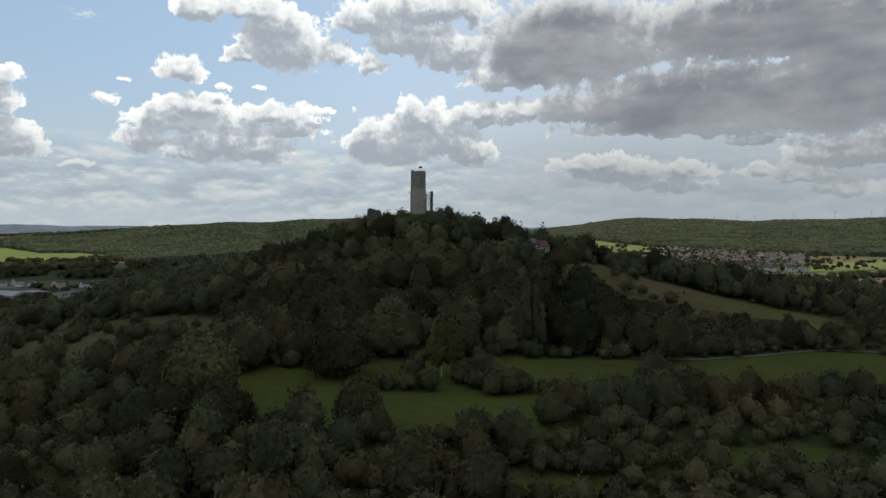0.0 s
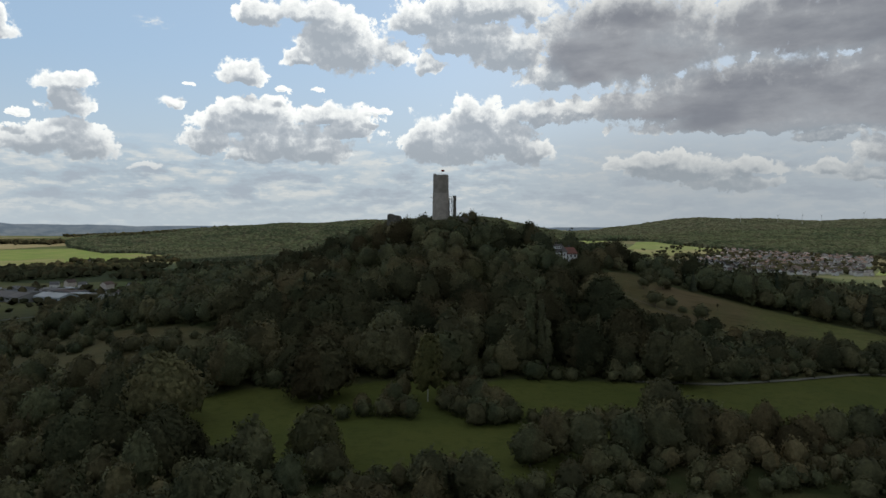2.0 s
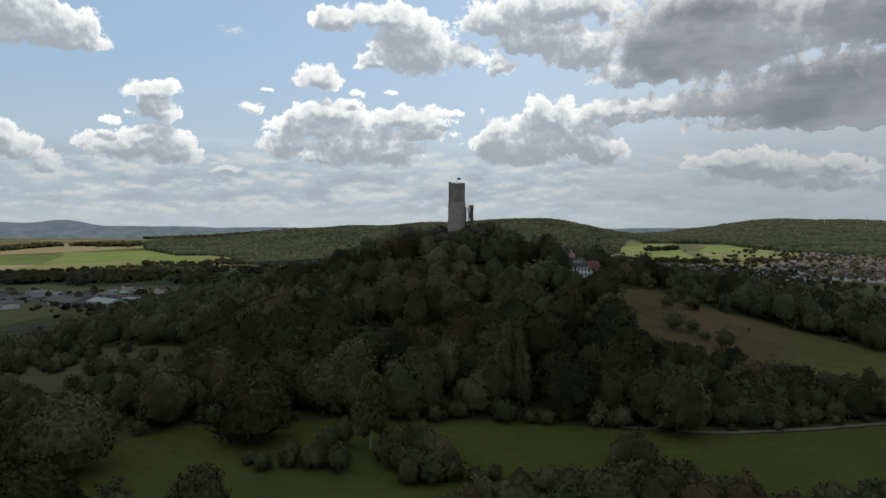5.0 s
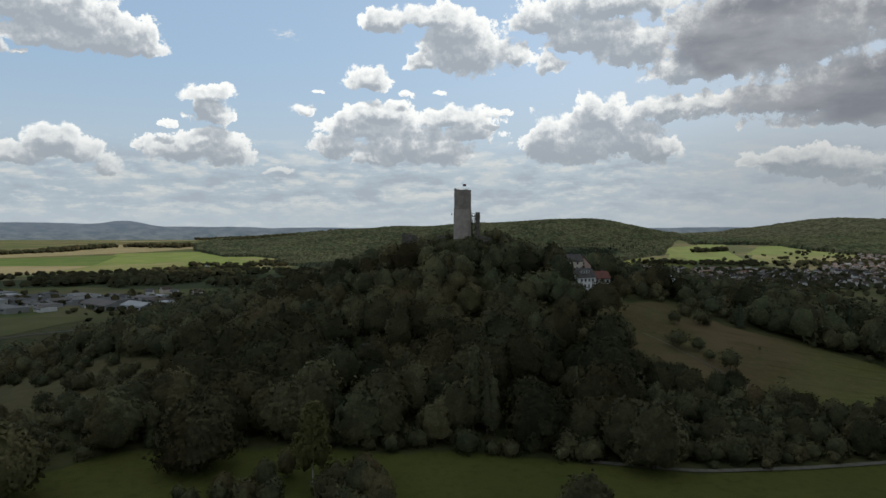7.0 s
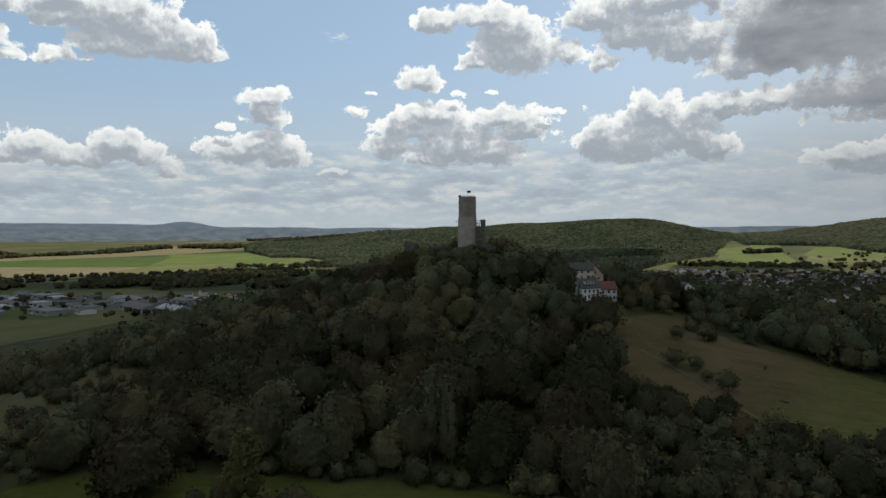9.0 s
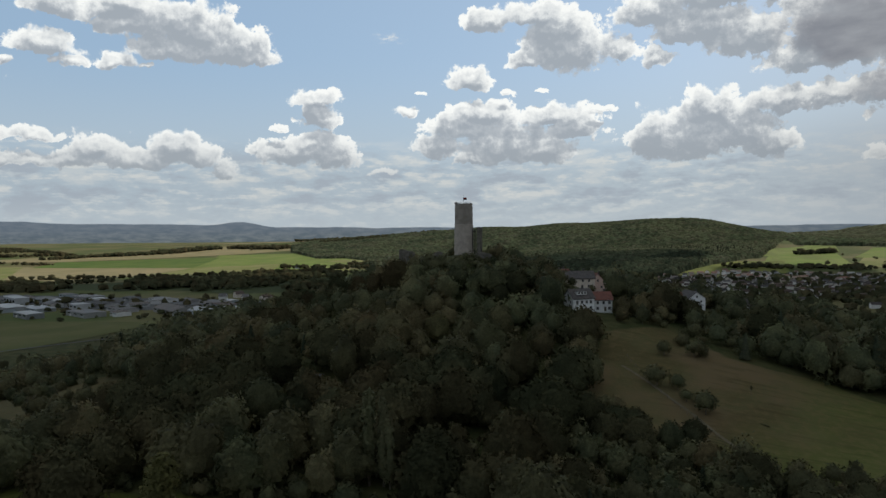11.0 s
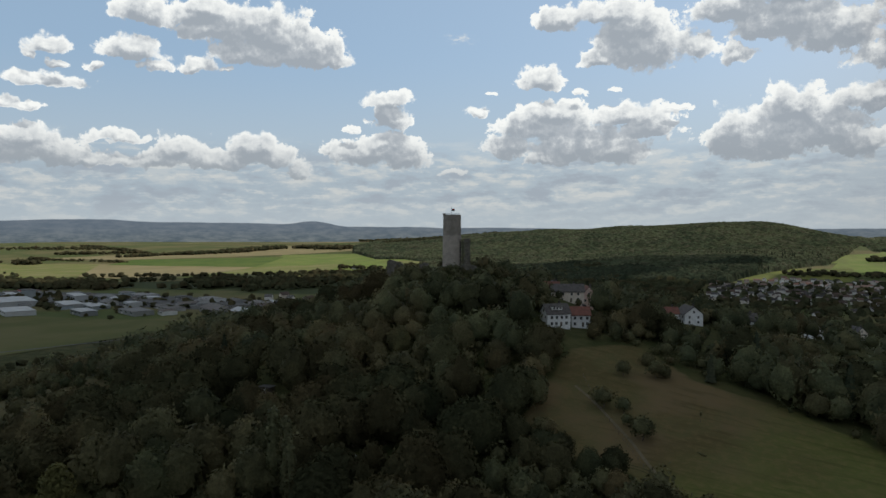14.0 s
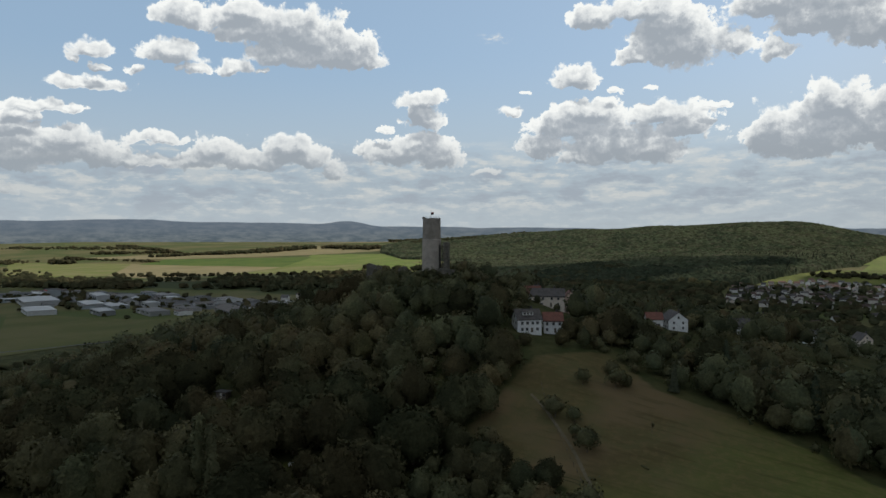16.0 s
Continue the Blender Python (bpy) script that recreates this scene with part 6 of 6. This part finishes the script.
hall(-797, 368, -24, 56, 18, 12, True, 0.3, False, "white three-storey office block of the works")
hall(-660, 276, -20, 44, 20, 6, True, 0.4, False, "pale blue-green works hall")
hall(-660, 352, -20, 24, 18, 9, True, 0.3, False, "white box-shaped works hall")
hall(-515, 366, -28, 70, 30, 6, False, 4.5, False, "long works hall with a brown-grey roof")
hall(-943, 386, -24, 30, 20, 13, False, 0.3, True, "works building with a bright red upper band")
village("pale house beside the works", "houses by the works", [(x, y, (x * 7 + y) % 90) for x, y in [(-560 + (k % 6) * 34 + (k * 13) % 11, 520 + (k // 6) * 30 + (k * 7) % 9) for k in range(7)]])


# ---- small things ----
cottage("farmhouse", "small white farmhouse by the far field", -1075, 1545, 10, 12, 9, 5, 4, PLASTER, TILE_DARK, ((1.4, (-3, 3)),), chimney=False)
hut_z = float(height(-10, -137)) + 0.2
hut = thing("garden_hut", "small garden hut with a pale flat roof", "hut", pose(-10, -137, hut_z, 0, 0, 8))
part("wall", boxes((-2.2, -1.5, -1.0, 2.2, 1.5, 2.3)), TIMBER, hut)
part("roof", boxes((-2.7, -2.0, 2.3, 2.7, 2.0, 2.45)), HALL_ROOF, hut, "pale sheet roof")
part("door", boxes((-0.45, -1.56, 0.0, 0.45, -1.504, 1.95)), FRAME, hut)
part("window", boxes((1.0, -1.55, 1.0, 1.8, -1.504, 1.7)), GLASS, hut)


for x, y, turn in ((45, -163.5, 10), (48.6, -160.7, -20)):
    hive = thing("beehive", "small white wooden beehive on the grass", "beehive", pose(x, y, float(height(x, y)), 0, 0, turn), "beehives in the glade")
    part("body", boxes((-0.5, -0.45, 0.15, 0.5, 0.45, 1.0)), PLASTER, hive)
    part("lid", boxes((-0.56, -0.5, 1.0, 0.56, 0.5, 1.1)), ZINC, hive)
    part("stand", boxes((-0.5, -0.4, -0.3, 0.5, 0.4, 0.15)), TIMBER, hive)


def fence(points, gap, label):
    """Wire fence on round posts."""
    p = np.array(points, float)
    s = np.r_[0, np.cumsum(np.hypot(*np.diff(p, axis=0).T))]
    at = np.arange(0, s[-1], gap)
    q = [(float(np.interp(a, s, p[:, 0])), float(np.interp(a, s, p[:, 1]))) for a in at]
    f = thing("pasture_fence", label, "fence", pose(0, 0, 0))
    tops = []
    for x, y in q:
        z = float(height(x, y))
        part("post", rod(bmesh.new(), (x, y, z - 0.4), (x, y, z + 1.25), 0.07, 0.06, 6), TIMBER, f)
        tops.append(Vector((x, y, z)))
    for lift in (0.55, 1.1):
        bm = bmesh.new()
        for a, b in zip(tops, tops[1:]):
            rod(bm, a + Vector((0, 0, lift)), b + Vector((0, 0, lift)), 0.015, 0.015, 4)
        part("wire", bm, IRON, f)


fence([(93, -82), (102, -99), (112, -114), (128, -139)], 4.0, "weathered wire fence across the dry slope")
fence([(128, -139), (150, -150), (178, -148)], 4.0, "weathered wire fence below the dry slope")


def turbine(x, y, tall, turn):
    z = float(height(x, y))
    t = thing("wind_turbine", "thin white wind turbine on the far ridge", "wind turbine", pose(x, y, z, 0, 0, turn), "wind turbines on the ridge")
    part("mast", rod(bmesh.new(), (0, 0, 0), (0, 0, tall), 0.9, 0.5, 6), PLASTER, t)
    part("nacelle", boxes((-1.2, -3, tall - 1, 1.2, 3, tall + 1.4)), PLASTER, t)
    for k in range(3):
        a = radians(120 * k + turn * 3)
        part("blade", rod(bmesh.new(), (0, -3.2, tall), (math.sin(a) * tall * 0.45, -3.2, tall + math.cos(a) * tall * 0.45), 0.45, 0.12, 5), PLASTER, t)


for az, dist, tall in ((-20.5, 4300, 44), (-23, 4350, 46), (-24.6, 4250, 58), (-25.8, 4350, 40), (-28.4, 4300, 52), (-31.0, 4350, 50), (-33.2, 4300, 40), (-34, 4300, 54)):
    turbine(-math.sin(radians(az)) * dist, math.cos(radians(az)) * dist - 450, tall * 0.7 + 16, dist % 37)

sapling = thing("sapling", "thin bare sapling standing alone in the meadow", "sapling", pose(135.7, -94.8, float(height(135.7, -94.8)), 0, 0, 20))
part("trunk", stem(np.random.default_rng(3), 3.8, 0.07, 7, 0.7, 5), BARK, sapling)
part("crown", mesh_of("crown", *crown(np.random.default_rng(4), 4.2, 1.3, 1.8, 5, 60, 0.12, core=BALL1)[:2], LEAF_SHRUB, True), None, sapling, "sparse leaves")

bank = np.random.default_rng(12)
v, f, nm = lump((0, 0, 0), (2.6, 0.6, 0.3), BALL3, bank, 0.1)
scrape = tagged(new("earth_bank", mesh_of("earth_bank", v, f, RUT, True)), "low dark bank of bare earth in the meadow", "bank")
scrape.matrix_basis = pose(137.9, -116.5, float(height(137.9, -116.5)) - 0.05, 0, 0, -38)

# the broad cloud that shades the castle hill
cloud_at = Vector((-390, 440, 0)) + TO_SUN * (1500 / TO_SUN.z)
r = np.random.default_rng(99)
pieces = []
for k in range(110):
    a, q = r.uniform(0, 6.28), math.sqrt(r.uniform(0, 1))
    s = r.uniform(150, 260) * (1.15 - 0.45 * q)
    pieces.append(lump((math.cos(a) * q * 980, math.sin(a) * q * 1120, s * 0.35), (s, s, s * 0.55), BALL2, r, 0.06))
for k in range(26):
    s = r.uniform(150, 230)
    pieces.append(lump((r.uniform(250, 960), r.uniform(-1080, -620), s * 0.3), (s, s, s * 0.5), BALL2, r, 0.06))
heap = tagged(new("cumulus_cloud", mesh_of("cumulus_cloud", *joined(pieces)[:2], CLOUD, True)), "broad grey-white heap cloud shading the castle hill", "cloud")
heap.location = cloud_at
